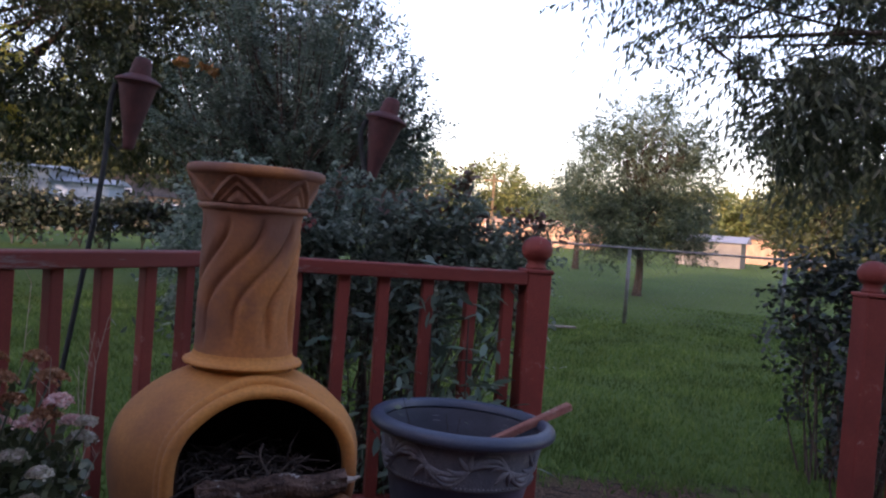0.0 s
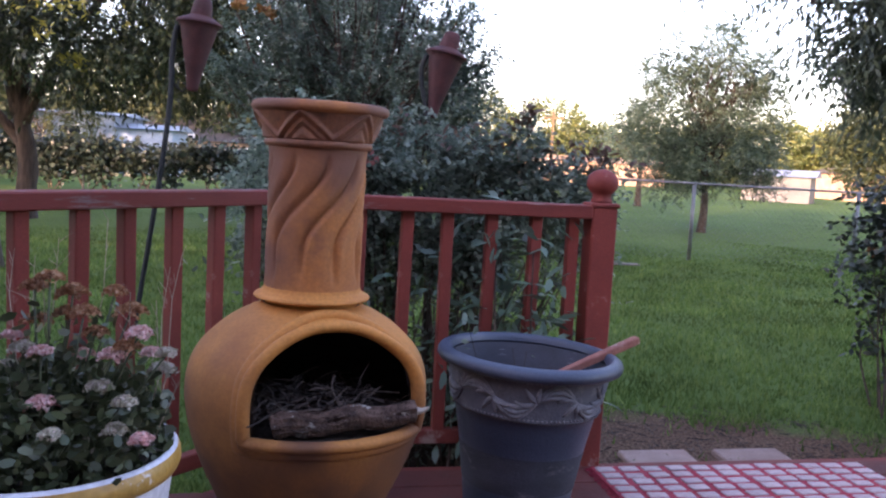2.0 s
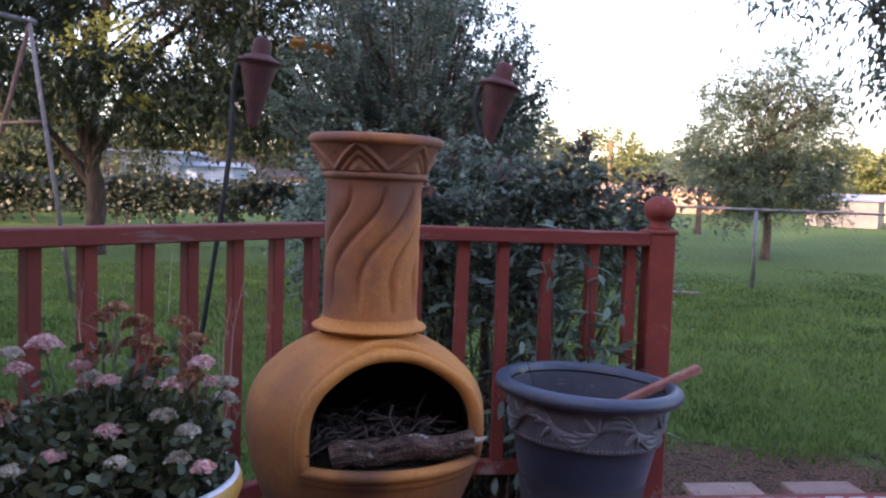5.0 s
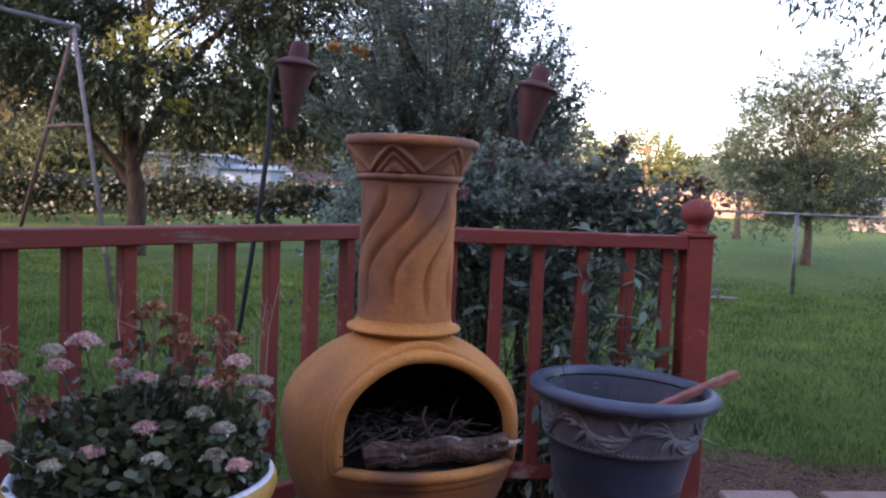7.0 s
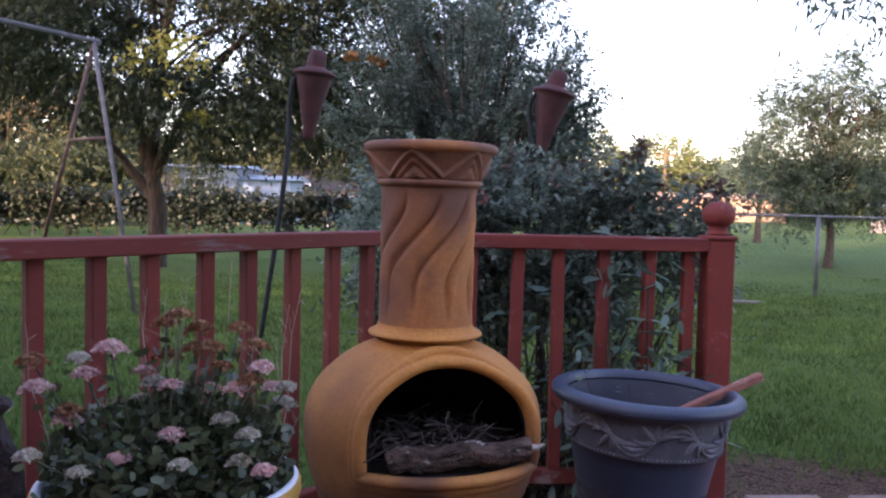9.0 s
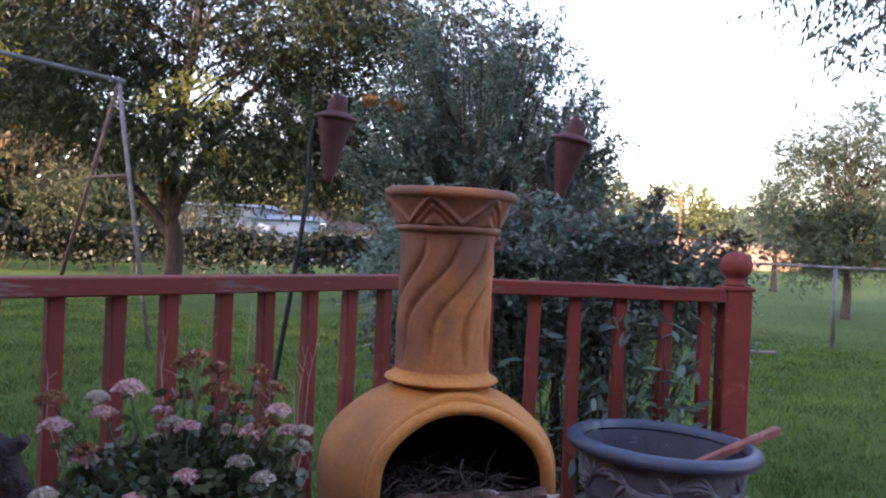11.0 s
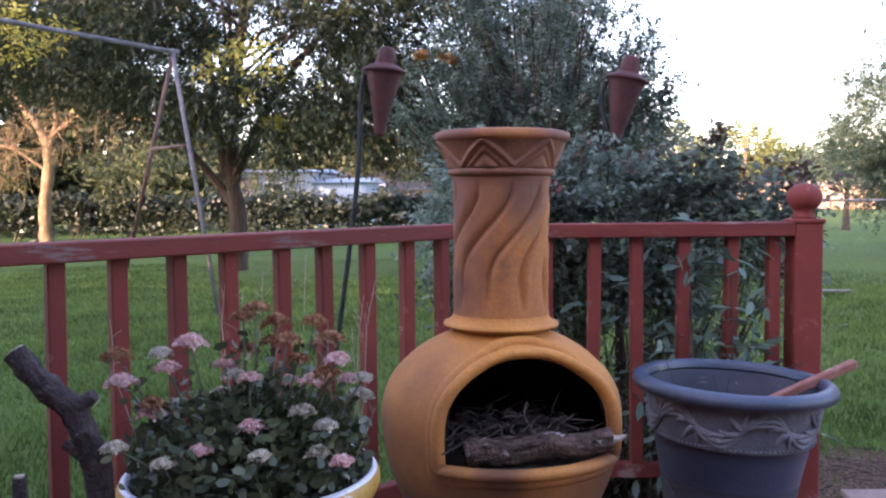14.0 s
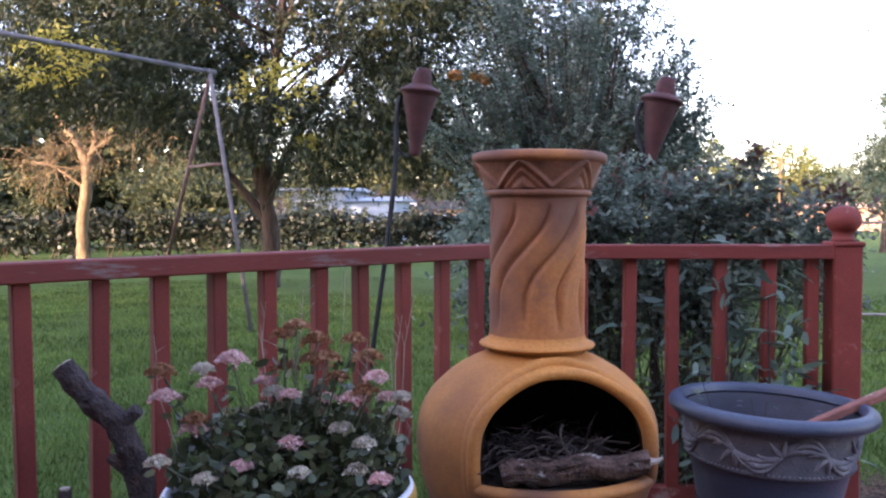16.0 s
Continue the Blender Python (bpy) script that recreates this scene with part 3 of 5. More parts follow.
def build_deck():
    deck = thing("deck_floor", "red-brown painted wooden deck boards", "deck", CORNER, kind="structure")
    m = frame_m(Vector((0, 0, 0)), RU)
    cosang, sinang = LU.dot(RU), LU.dot(RN)
    for i in range(40):
        v1 = -0.05 - i * 0.145
        v0 = v1 - 0.14
        left = max((v1 + v0) / 2 / sinang * cosang - 0.02, (-2.57 - CORNER.y - RN.y * v0) / RU.y)
        if left > 2.5:
            break
        length = 2.9 - left
        bm_data = box((left, v0, -0.035), (left + length, v1, 0.0), 0.003)
        mesh("board", turned(bm_data[0], m), bm_data[1], DECK, deck)
    V, F = box((-0.05, -0.046, GROUND - 0.02), (2.9, -0.01, -0.004), 0.003)
    mesh("fascia_board", turned(V, m), F, PAINT, deck)
    m2 = frame_m(Vector((0, 0, 0)), LU)
    V, F = box((-5.9, 0.03, GROUND - 0.02), (0.02, 0.068, -0.04), 0.003)
    mesh("fascia_board", turned(V, m2), F, PAINT, deck)


def build_railing(name, label, m, x0, x1, balusters, group):
    """A railing along local x, with its balusters at the places given."""
    rail = thing(name, label, "railing", m=m, group=group)
    def bar(part_name, a, b, bev=0.004):
        V, F = box(a, b, bev)
        V = [Vector((v.x, v.y + 0.002 * noise.noise(Vector((v.x * 3, 1, v.z * 5))), v.z)) for v in V]
        return mesh(part_name, V, F, WORN if part_name == "top_rail" else PAINT, rail)
    n = max(1, round((x1 - x0) / 1.9))
    for i in range(n):
        a, b = x0 + (x1 - x0) * i / n, x0 + (x1 - x0) * (i + 1) / n
        bar("top_rail", (a + 0.001, -0.045, 0.863 + 0.0015 * i), (b - 0.001, 0.045, 0.909 + 0.0015 * i))
    bar("bottom_rail", (x0, -0.020, 0.075), (x1, 0.020, 0.125))
    V, F = box((-0.0195, -0.0195, 0.09), (0.0195, 0.0195, 0.866), 0.003)
    first = None
    for x in balusters:
        if first is None:
            first = mesh("baluster", V, F, PAINT, rail)
            b = first
        else:
            b = new("baluster", first.data)
            b.parent = rail
        b.location = (x, 0, 0)
        b.rotation_euler = (RNG.normal() * 0.006, RNG.normal() * 0.008, RNG.normal() * 0.05)
    return rail


def build_post(at, u, height=0.93):
    post = thing("railing_post", "red painted square railing post with a ball cap", "post", m=frame_m(Vector((at[0], at[1], 0)), u), group="deck railing posts")
    V, F = box((-0.045, -0.045, GROUND - 0.01), (0.045, 0.045, height - 0.02), 0.005)
    mesh("shaft", V, F, PAINT, post)
    V, F = box((-0.051, -0.051, height - 0.022), (0.051, 0.051, height - 0.006), 0.005)
    mesh("cap_plate", V, F, PAINT, post)
    prof = [(0.038, -0.008), (0.036, 0.004), (0.030, 0.012), (0.033, 0.018)]
    prof += [(0.0545 * math.cos(a), 0.062 + 0.047 * math.sin(a)) for a in np.radians(np.linspace(-55, 86, 14))]
    V, F = lathe(prof, 24, close=True)
    mesh("ball_cap", [(x, y, z + height) for x, y, z in V], F, PAINT, post, smooth=True)
    return post


build_ground()
build_grass()
build_unseen_house()
build_deck()
left_m = frame_m(CORNER + LN * 0.022, LU) @ pose(0, 0, 0, 0, -0.4, 0)
right_m = frame_m(CORNER + RN * 0.010, RU)
build_railing("railing", "red painted wooden deck railing, worn on top", left_m, -5.9, -0.01, [-0.076 - 0.1493 * i for i in range(39)], "deck railings")
build_railing("railing", "red painted wooden deck railing beside the steps opening", right_m, 0.012, 1.055, [0.121 + 0.1473 * i for i in range(7)], "deck railings")
build_post((0.352, 2.965), RU, 0.925)
build_post((1.56, 3.03), Vector((0.985, 0.17, 0)).normalized(), 0.925)
build_railing("railing", "red painted wooden deck railing past the steps opening", frame_m(Vector((1.61, 3.04, 0)), Vector((0.985, 0.17, 0)).normalized()), 0.0, 1.0, [0.1 + 0.15 * i for i in range(6)], "deck railings")


# ---------- chiminea ----------
def build_chiminea():
    face = math.atan2(-0.865, 0.501)
    top = thing("chiminea", "ochre clay chiminea with a spiral-fluted chimney", "chiminea", m=pose(-0.433, 2.006, 0, 0, 0.4, 0))
    # belly profile, outside
    belly = [(0.15, 0.0), (0.155, 0.03), (0.175, 0.10), (0.205, 0.19), (0.245, 0.28), (0.274, 0.36), (0.288, 0.43), (0.2905, 0.48), (0.282, 0.53), (0.262, 0.57), (0.235, 0.60), (0.20, 0.63), (0.16, 0.654), (0.128, 0.668), (0.118, 0.676)]
    line = [(p.x, p.y) for p in smooth_line([(r, z, 0) for r, z in belly], 7)]
    zs, rs = [z for _, z in line], [r for r, _ in line]
    def radius(z):
        return float(np.interp(z, zs, rs))
    lo, mid_z, hi, half = 0.414, 0.492, 0.640, radians(43)
    def edge(z):
        if z < lo or z > hi:
            return -1
        return half if z < mid_z else half * max(0, 1 - ((z - mid_z) / (hi - mid_z)) ** 2.6) ** (1 / 2.6)
    seg = 180
    def shell(scale):
        V, F = lathe([(r * scale, z) for r, z in line], seg)
        keep = []
        for f in F:
            c = sum((Vector(V[i]) for i in f), Vector()) / 4
            a = (math.atan2(c.y, c.x) - face + math.pi) % (2 * math.pi) - math.pi
            if abs(a) > edge(c.z):
                keep.append(f)
        return V, keep
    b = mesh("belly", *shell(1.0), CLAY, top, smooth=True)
    mesh("inner_wall", *shell(0.93), SOOT, top, "sooty black inside", smooth=True)
    # lip round the mouth
    def sweep(across, out, lift, grow):
        g = grow / 0.27
        e = 2 / 2.6
        path = [(-half - g, lo - grow + (mid_z - lo + grow) * k / 8) for k in range(9)]
        path += [(-(half + g) * math.copysign(abs(math.cos(q)) ** e, math.cos(q)), mid_z + (hi - mid_z + grow) * math.sin(q) ** e) for q in np.radians(np.linspace(4, 176, 50))]
        path += [(half + g, mid_z - (mid_z - lo + grow) * k / 8) for k in range(9)]
        path += [((half + g) * (1 - 2 * k / 30), lo - grow) for k in range(1, 30)]
        V, F = [], []
        pts = []
        for a, z in path:
            q = radius(z) + lift
            pts.append(Vector((q * math.cos(face + a), q * math.sin(face + a), z)))
        N, S = len(pts), 10
        for i, p in enumerate(pts):
            d = (pts[(i + 1) % N] - pts[i - 1]).normalized()
            nrm = Vector((p.x, p.y, 0)).normalized()
            nrm = (nrm - d * nrm.dot(d)).normalized()
            side = d.cross(nrm)
            for k in range(S):
                q = 2 * math.pi * k / S
                V.append(p + side * across * math.cos(q) + nrm * out * math.sin(q))
        for i in range(N):
            for k in range(S):
                F.append((i * S + k, i * S + (k + 1) % S, ((i + 1) % N) * S + (k + 1) % S, ((i + 1) % N) * S + k))
        return V, F
    mesh("mouth_rim", *sweep(0.014, 0.018, 0.001, 0.008), CLAY, top, "raised ochre rim round the fire mouth", smooth=True)
    mesh("mouth_band", *sweep(0.016, 0.008, -0.001, 0.024), CLAY, top, smooth=True)
    # collar
    mesh("collar", *lathe(dense([(0.110, 0.668), (0.114, 0.682), (0.128, 0.685), (0.1385, 0.688), (0.1398, 0.6915), (0.137, 0.6955), (0.126, 0.700), (0.1185, 0.707), (0.1145, 0.720), (0.112, 0.735)], 3), 96), CLAY, top, smooth=True)
    # fluted neck
    def flute(a, z):
        k = (z - 0.71) / 0.34
        if k < 0 or k > 1:
            return 0
        u = min(1, max(0, (k - 0.30) / 0.60))
        s = 1.16 * u * u * (3 - 2 * u)
        x = (((a - face) - s) * 9 / (2 * math.pi) + 0.281) % 1 - 0.5
        d = abs(x) * 2
        fade = min(1, max(0, k - 0.04) / 0.22) * min(1, max(0, (0.95 - k) / 0.14))
        return fade * (-0.0135 * max(0, 1 - d / 0.32) ** 1.5 + 0.003 * math.sin(math.pi * (x % 1)) ** 0.8 + 0.0025 * math.copysign(1, x) * math.sin(math.pi * min(1, d * 1.6)))
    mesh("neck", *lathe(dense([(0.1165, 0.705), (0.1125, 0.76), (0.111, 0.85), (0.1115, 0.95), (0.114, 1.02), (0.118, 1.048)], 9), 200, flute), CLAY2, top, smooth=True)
    mesh("neck_ring", *lathe([(0.112, 1.044), (0.124, 1.047), (0.1285, 1.053), (0.127, 1.060), (0.120, 1.065)], 72), CLAY3, top, smooth=True)
    def zigzag(a, z):
        k = (z - 1.064) / 0.062
        ph = ((a - face) * 6 / (2 * math.pi) + 0.05) % 1
        tri = 1 - abs(ph - 0.5) * 2
        ridge = max(0, 1 - abs(tri * 0.98 - k) / 0.19)
        inner = max(0, 1 - abs(tri * 0.98 - 0.34 - k) / 0.16)
        mound = max(0, min(1, (tri * 0.98 - 0.45 - k) / 0.3))
        return 0.008 * ridge + 0.0055 * inner + 0.008 * mound if 0 < k < 1.05 else 0
    mesh("flared_crown", *lathe(dense([(0.122, 1.062), (0.131, 1.085), (0.143, 1.11), (0.153, 1.128)], 10), 220, zigzag), CLAY3, top, "flared crown with raised zigzag", smooth=True)
    mesh("top_lip", *lathe([(0.151, 1.124), (0.161, 1.130), (0.1625, 1.138), (0.160, 1.147), (0.150, 1.151), (0.138, 1.148), (0.125, 1.12), (0.105, 1.06), (0.098, 0.95), (0.098, 0.70)], 72, lambda a, z: 0.0015 * math.sin(3 * a) + 0.001 * math.sin(7 * a)), CLAY2, top, smooth=True)
    V, F = lathe([(0.001, 0.405), (0.15, 0.41), (0.262, 0.40)], 40, lambda a, z: 0)
    mesh("ash_bed", [(x, y, z + 0.012 * noise.noise(Vector((x * 25, y * 25, 0)))) for x, y, z in V], F, SOIL, top, "dark ash bed", smooth=True)
    return face


FACE = build_chiminea()
CH = Vector((-0.433, 2.006, 0))
FD = Vector((math.cos(FACE), math.sin(FACE), 0))
FS = Vector((-FD.y, FD.x, 0))


def build_fire_log():
    log = thing("fire_log", "lichen-spotted bark log lying in the chiminea mouth", "log", CH)
    c = FD * 0.238 + Vector((0, 0, 0.433))
    a, b = c - FS * 0.135 + FD * -0.05 + Vector((0, 0, -0.002)), c + FS * 0.185 + FD * 0.005 + Vector((0, 0, 0.020))
    pts = [a.lerp(b, k / 64) + Vector((0, 0, 0.004 * math.sin(k * 0.225))) for k in range(65)]
    mesh("bark", *tube(pts, [0.028 - 0.004 * k / 64 + 0.0008 * math.sin(k * 0.43) for k in range(65)], 40, 0.34, freq=16, around=9), BARK, log, smooth=True)
    stub = [pts[-1] - (b - a) * 0.01, pts[-1] + (b - a).normalized() * 0.018, pts[-1] + (b - a).normalized() * 0.034 + Vector((0, 0, 0.006))]
    mesh("splintered_end", *tube(stub, [0.012, 0.007, 0.003], 7, 0.3), CUTWOOD, log)
    twigs = []
    for i in range(190):
        p = FD * RNG.uniform(-0.02, 0.215) + FS * RNG.uniform(-0.15, 0.15) + Vector((0, 0, RNG.uniform(0.418, 0.488)))
        d = Vector((RNG.normal(), RNG.normal(), RNG.normal() * 0.28)).normalized() * RNG.uniform(0.03, 0.075)
        e, f = p + d, p - d
        m1, m2 = p + d * 0.35 + Vector(RNG.normal(size=3)) * 0.011, p - d * 0.35 + Vector(RNG.normal(size=3)) * 0.011
        r = RNG.uniform(0.0008, 0.0034) * RNG.uniform(0.6, 1.2)
        twigs.append(tube(smooth_line([f, m2, m1, e], 3), [r * (1 - 0.05 * k) for k in range(10)], 5))
    up = FD * 0.12 + FS * 0.085
    twigs.append(tube([up + Vector((0, 0, 0.47)), up + FS * 0.01 + Vector((0, 0, 0.51)), up + FS * 0.03 + Vector((0, 0, 0.545))], [0.003, 0.0025, 0.0015], 5))
    pile = thing("kindling_pile", "heap of dry broken twigs inside the chiminea", "kindling", CH, kind="stuff")
    mesh("twigs", *joined(*twigs), TWIG, pile)


build_fire_log()


# ---------- grey planter ----------
def build_planter():
    m = pose(0.121, 2.378, 0.010, 0, 0, 16) @ pose(-0.020, 0, 0, 0, 2.2, 0) @ Matrix.Diagonal((0.962, 0.962, 1, 1))
    pot = thing("planter", "large slate-blue resin planter with a scrollwork band", "planter", m=m)
    H = 0.50
    outer = [(0.135, 0.0), (0.148, 0.004), (0.152, 0.02), (0.168, 0.14), (0.190, 0.26), (0.208, 0.345), (0.214, 0.35)]
    mesh("body", *lathe(dense(outer, 3), 72, close=False), PLASTIC, pot, smooth=True)
    V, F = lathe([(0.02, 0.0), (0.148, 0.002)], 40)
    mesh("base", V, F, PLASTIC, pot)
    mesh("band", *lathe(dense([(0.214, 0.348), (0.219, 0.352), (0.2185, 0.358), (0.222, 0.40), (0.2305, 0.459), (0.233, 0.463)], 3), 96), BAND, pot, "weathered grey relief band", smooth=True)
    rim = [(0.231, 0.45), (0.243, 0.452), (0.262, 0.458), (0.271, 0.468), (0.2725, 0.482), (0.266, 0.496), (0.252, 0.503), (0.240, 0.502), (0.233, 0.492), (0.229, 0.476)]
    rim = [(r, 0.462 + (z - 0.45) * 0.80) for r, z in rim]
    mesh("rim", *lathe([(p.x, p.y) for p in smooth_line([(r, z, 0) for r, z in rim], 3)], 96), PLASTIC, pot, "rolled slate-blue rim", smooth=True)
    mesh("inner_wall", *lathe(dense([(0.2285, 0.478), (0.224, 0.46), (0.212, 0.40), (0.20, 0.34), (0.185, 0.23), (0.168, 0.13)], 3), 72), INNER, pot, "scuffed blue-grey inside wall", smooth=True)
    def on_band(a, k):
        r = 0.2195 + 0.010 * k
        return Vector((r * math.cos(a), r * math.sin(a), 0.358 + 0.102 * k))
    # scrolls: a running wave with curls and leaves
    n = 6
    da = 2 * math.pi / n
    for i in range(n):
        a0 = da * i + 0.35
        pieces = []
        for off, r in ((-0.14, 0.006), (0.0, 0.0075), (0.14, 0.006)):
            ts = np.linspace(0, 1, 26)
            pts = [on_band(a0 + da * t, 0.5 + (0.30 + off) * math.sin(2 * math.pi * t)) for t in ts]
            pieces.append(tube(pts, [r * (0.6 + 0.5 * abs(math.sin(2 * math.pi * t))) for t in ts], 6))
        for t0, sgn in ((0.5, 1), (1.0, -1)):
            for reach, rise, bend in ((-0.26, 0.02, 0.10), (-0.16, -0.36, 0.05), (0.02, -0.40, 0.03), (0.14, -0.38, -0.03), (0.24, -0.12, -0.10)):
                ts = np.linspace(0, 1, 8)
                pts = [on_band(a0 + da * (t0 + reach * t), 0.5 + sgn * (rise * t + bend * math.sin(math.pi * t))) for t in ts]
                pieces.append(tube(pts, [0.0028 + 0.0058 * math.sin(math.pi * min(1, 0.12 + 0.9 * t)) for t in ts], 6))
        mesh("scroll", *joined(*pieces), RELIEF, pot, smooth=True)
    beads = []
    for k in (0.01, 1.0):
        for i in range(110):
            a = 2 * math.pi * i / 110
            p = on_band(a, k)
            beads.append(tube([p - Vector((0, 0, 0.003)), p, p + Vector((0, 0, 0.003))], [0.0015, 0.004, 0.0015], 5))
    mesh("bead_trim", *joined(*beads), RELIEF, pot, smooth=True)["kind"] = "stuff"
    V, F = lathe([(0.001, 0.15), (0.10, 0.155), (0.168, 0.15)], 40)
    mesh("soil", [(x, y, z + 0.012 * noise.noise(Vector((x * 20, y * 20, 3)))) for x, y, z in V], F, SOIL, pot, "dark damp soil", smooth=True)
    weeds = thing("potted_weeds", "few thin weeds growing in the planter soil", "weeds", m=m @ pose(0, 0, 0.15))
    st, lv = [], []
    for i in range(9):
        x, y = RNG.uniform(-0.13, 0.02), RNG.uniform(-0.02, 0.13)
        h = RNG.uniform(0.15, 0.42)
        e = Vector((x + RNG.normal() * 0.03, y + RNG.normal() * 0.03, h))
        st.append(tube([(x, y, 0), Vector((x, y, h * 0.5)) + Vector(RNG.normal(size=3)) * 0.005, e], [0.002, 0.0015, 0.001], 5))
        lv += [Vector((x, y, 0)).lerp(e, t) + Vector(RNG.normal(size=3)) * 0.012 for t in RNG.uniform(0.2, 1, 7)]
    mesh("stalk_growth", *joined(*st), TWIG, weeds)
    leaves("weed_leaves", lv, 0.03, 0.014, LEAF_ROSE, weeds)
    # stake leaning over the rim
    a, b = Vector((0.08, 2.30, 0.40)), Vector((0.436, 2.50, 0.540))
    d = (b - a).normalized()
    mm = Matrix.Translation(a) @ d.to_track_quat('X', 'Z').to_matrix().to_4x4()
    V, F = box((0, -0.014, -0.011), ((b - a).length, 0.014, 0.011), 0.003)
    V = [Vector((v.x, v.y * (1 - 0.35 * (v.x < 0.1)), v.z)) for v in V]
    st = thing("wooden_stake", "worn red-painted wooden stake leaning in the planter", "stake", m=mm)
    mesh("stake_wood", V, F, STAKE, st)


build_planter()


# ---------- flower pot ----------
def build_sedum():
    at = Vector((-0.785, 1.43, 0))
    pot = thing("flower_pot", "white enamel flower pot with chipped ochre rim", "flower pot", at)
    prof = [(0.02, 0.001), (0.15, 0.0), (0.165, 0.015), (0.19, 0.15), (0.215, 0.30), (0.228, 0.40), (0.231, 0.435)]
    mesh("pot_body", *lathe(dense(prof, 3), 72), ENAMEL, pot, smooth=True)
    mesh("ochre_rim", *lathe([(0.2315, 0.432), (0.241, 0.438), (0.246, 0.452), (0.245, 0.466), (0.240, 0.476)], 72), OCHRE, pot, "ochre enamel rim, chipped to white", smooth=True)
    mesh("inner_lip", *lathe([(0.2405, 0.475), (0.235, 0.482), (0.228, 0.480), (0.221, 0.465), (0.215, 0.42), (0.205, 0.36)], 72), ENAMEL, pot, "white inner lip", smooth=True)
    V, F = lathe([(0.001, 0.43), (0.11, 0.43), (0.214, 0.42)], 40)
    mesh("soil", V, F, SOIL, pot)
    plant = thing("sedum_plant", "flowering sedum with pink, cream and rusty heads", "plant", at + Vector((0, 0, 0.43)))
    A = radians(17)
    R, B = Vector((math.cos(A), math.sin(A), 0)), Vector((-math.sin(A), math.cos(A), 0))
    stems, lv = [], []
    kinds = {"p": (PETAL_PINK, "pink sedum flower head"), "w": (PETAL_WHITE, "cream sedum flower head"), "r": (PETAL_RUST, "faded rust-brown sedum flower head")}
    heads = [(-0.08, .28, "p", 1.25), (-0.16, .245, "w", .9), (-0.13, .23, "p", .9), (-0.205, .21, "p", 1.1), (-0.155, .15, "p", 1.0), (-0.18, .12, "w", .8), (-0.05, .10, "p", .8),
             (0.03, .13, "p", 1.05), (0.115, .15, "w", 1.0), (0.10, .05, "w", .8), (0.18, .245, "p", 1.0), (0.0, .315, "r", 1.0), (0.06, .305, "r", 1.1), (0.09, .28, "r", 1.1),
             (-0.01, .245, "r", 1.1), (-0.215, .255, "r", 1.1), (0.05, .265, "r", 1.0), (0.155, .27, "r", 1.2), (0.135, .205, "p", 1.0), (-0.015, .21, "w", .9), (0.21, .16, "w", 1.1),
             (-0.1, .09, "w", .8), (0.15, .09, "w", .9), (0.2, .095, "p", .8), (0.02, .21, "p", .8), (0.10, .235, "r", .9), (-0.15, .17, "r", .9), (0.16, .22, "r", 1.0),
             (0.075, .19, "p", .8), (0.165, .14, "w", .8), (-0.06, .16, "w", .7), (0.06, .10, "w", .75), (-0.12, .06, "p", .8), (0.19, .19, "p", .8), (0.03, .335, "r", .9), (0.125, .30, "r", .9), (-0.04, .225, "p", .7), (0.225, .21, "w", .7)]
    for x, z, k, size in heads:
        size *= 0.86
        depth = RNG.uniform(-0.12, 0.02) - 0.11 * (z < 0.15)
        p = R * x + B * depth + Vector((0, 0, z + 0.032))
        root = R * x * 0.4 + B * depth * 0.5
        stems.append(tube([root, root.lerp(p, 0.5) + Vector((0, 0, 0.02)), p], [0.003, 0.0026, 0.002], 5))
        fl = []
        for i in range(330):
            q = np.clip(RNG.normal(size=2), -1.5, 1.5) * 0.0145 * size
            fl.append(p + Vector((q[0], q[1], 0.012 * size - 20 * (q[0] ** 2 + q[1] ** 2) + RNG.uniform(-0.004, 0.004))))
        leaves("flower_head", fl, 0.0085, 0.008, kinds[k][0], plant, -0.4, kinds[k][1])
        lv += [root.lerp(p, t) + Vector(RNG.normal(size=3)) * 0.022 for t in RNG.uniform(0.2, 0.9, 22)]
    for i in range(2300):
        r, a = 0.225 * math.sqrt(RNG.random()), RNG.uniform(0, 2 * math.pi)
        h = 0.205 * RNG.random() * (1 - (r / 0.36) ** 2) + 0.015
        lv.append(Vector((r * math.cos(a), r * math.sin(a), h)))
    mesh("stalk_growth", *joined(*stems), LEAF_SEDUM, plant, smooth=True)["kind"] = "stuff"
    leaves("foliage", lv, 0.026, 0.016, LEAF_SEDUM, plant, 0.0, "fleshy grey-green leaves", 0.5, oval=True)
    dry = []
    for x, z in ((0.215, .375), (0.16, .345), (0.10, .46), (-0.02, .39), (0.235, .40), (0.03, .43), (-0.255, .32), (0.19, .31), (0.24, .17), (0.1, .2), (0.02, .36), (-0.06, .40)):
        root = R * x * 0.75 + B * RNG.uniform(-0.12, 0.1)
        tip = R * x + B * RNG.uniform(-0.1, 0.1) + Vector((0, 0, z))
        pts = [root, root.lerp(tip, 0.4) + Vector(RNG.normal(size=3)) * 0.012, root.lerp(tip, 0.75) + Vector(RNG.normal(size=3)) * 0.01, tip]
        dry.append(tube(pts, [0.0016, 0.0013, 0.001, 0.0006], 4))
        for j in range(4):
            b = pts[2].lerp(tip, RNG.random())
            dry.append(tube([b, b + Vector((RNG.normal() * 0.013, RNG.normal() * 0.013, RNG.uniform(0.01, 0.035)))], [0.0008, 0.0004], 4))
    stalks = thing("dry_stalks", "thin dry grass stalks standing in the flower pot", "stalks", at + Vector((0, 0, 0.43)), kind="stuff")
    mesh("stalk_stems", *joined(*dry), STRAW, stalks)


build_sedum()


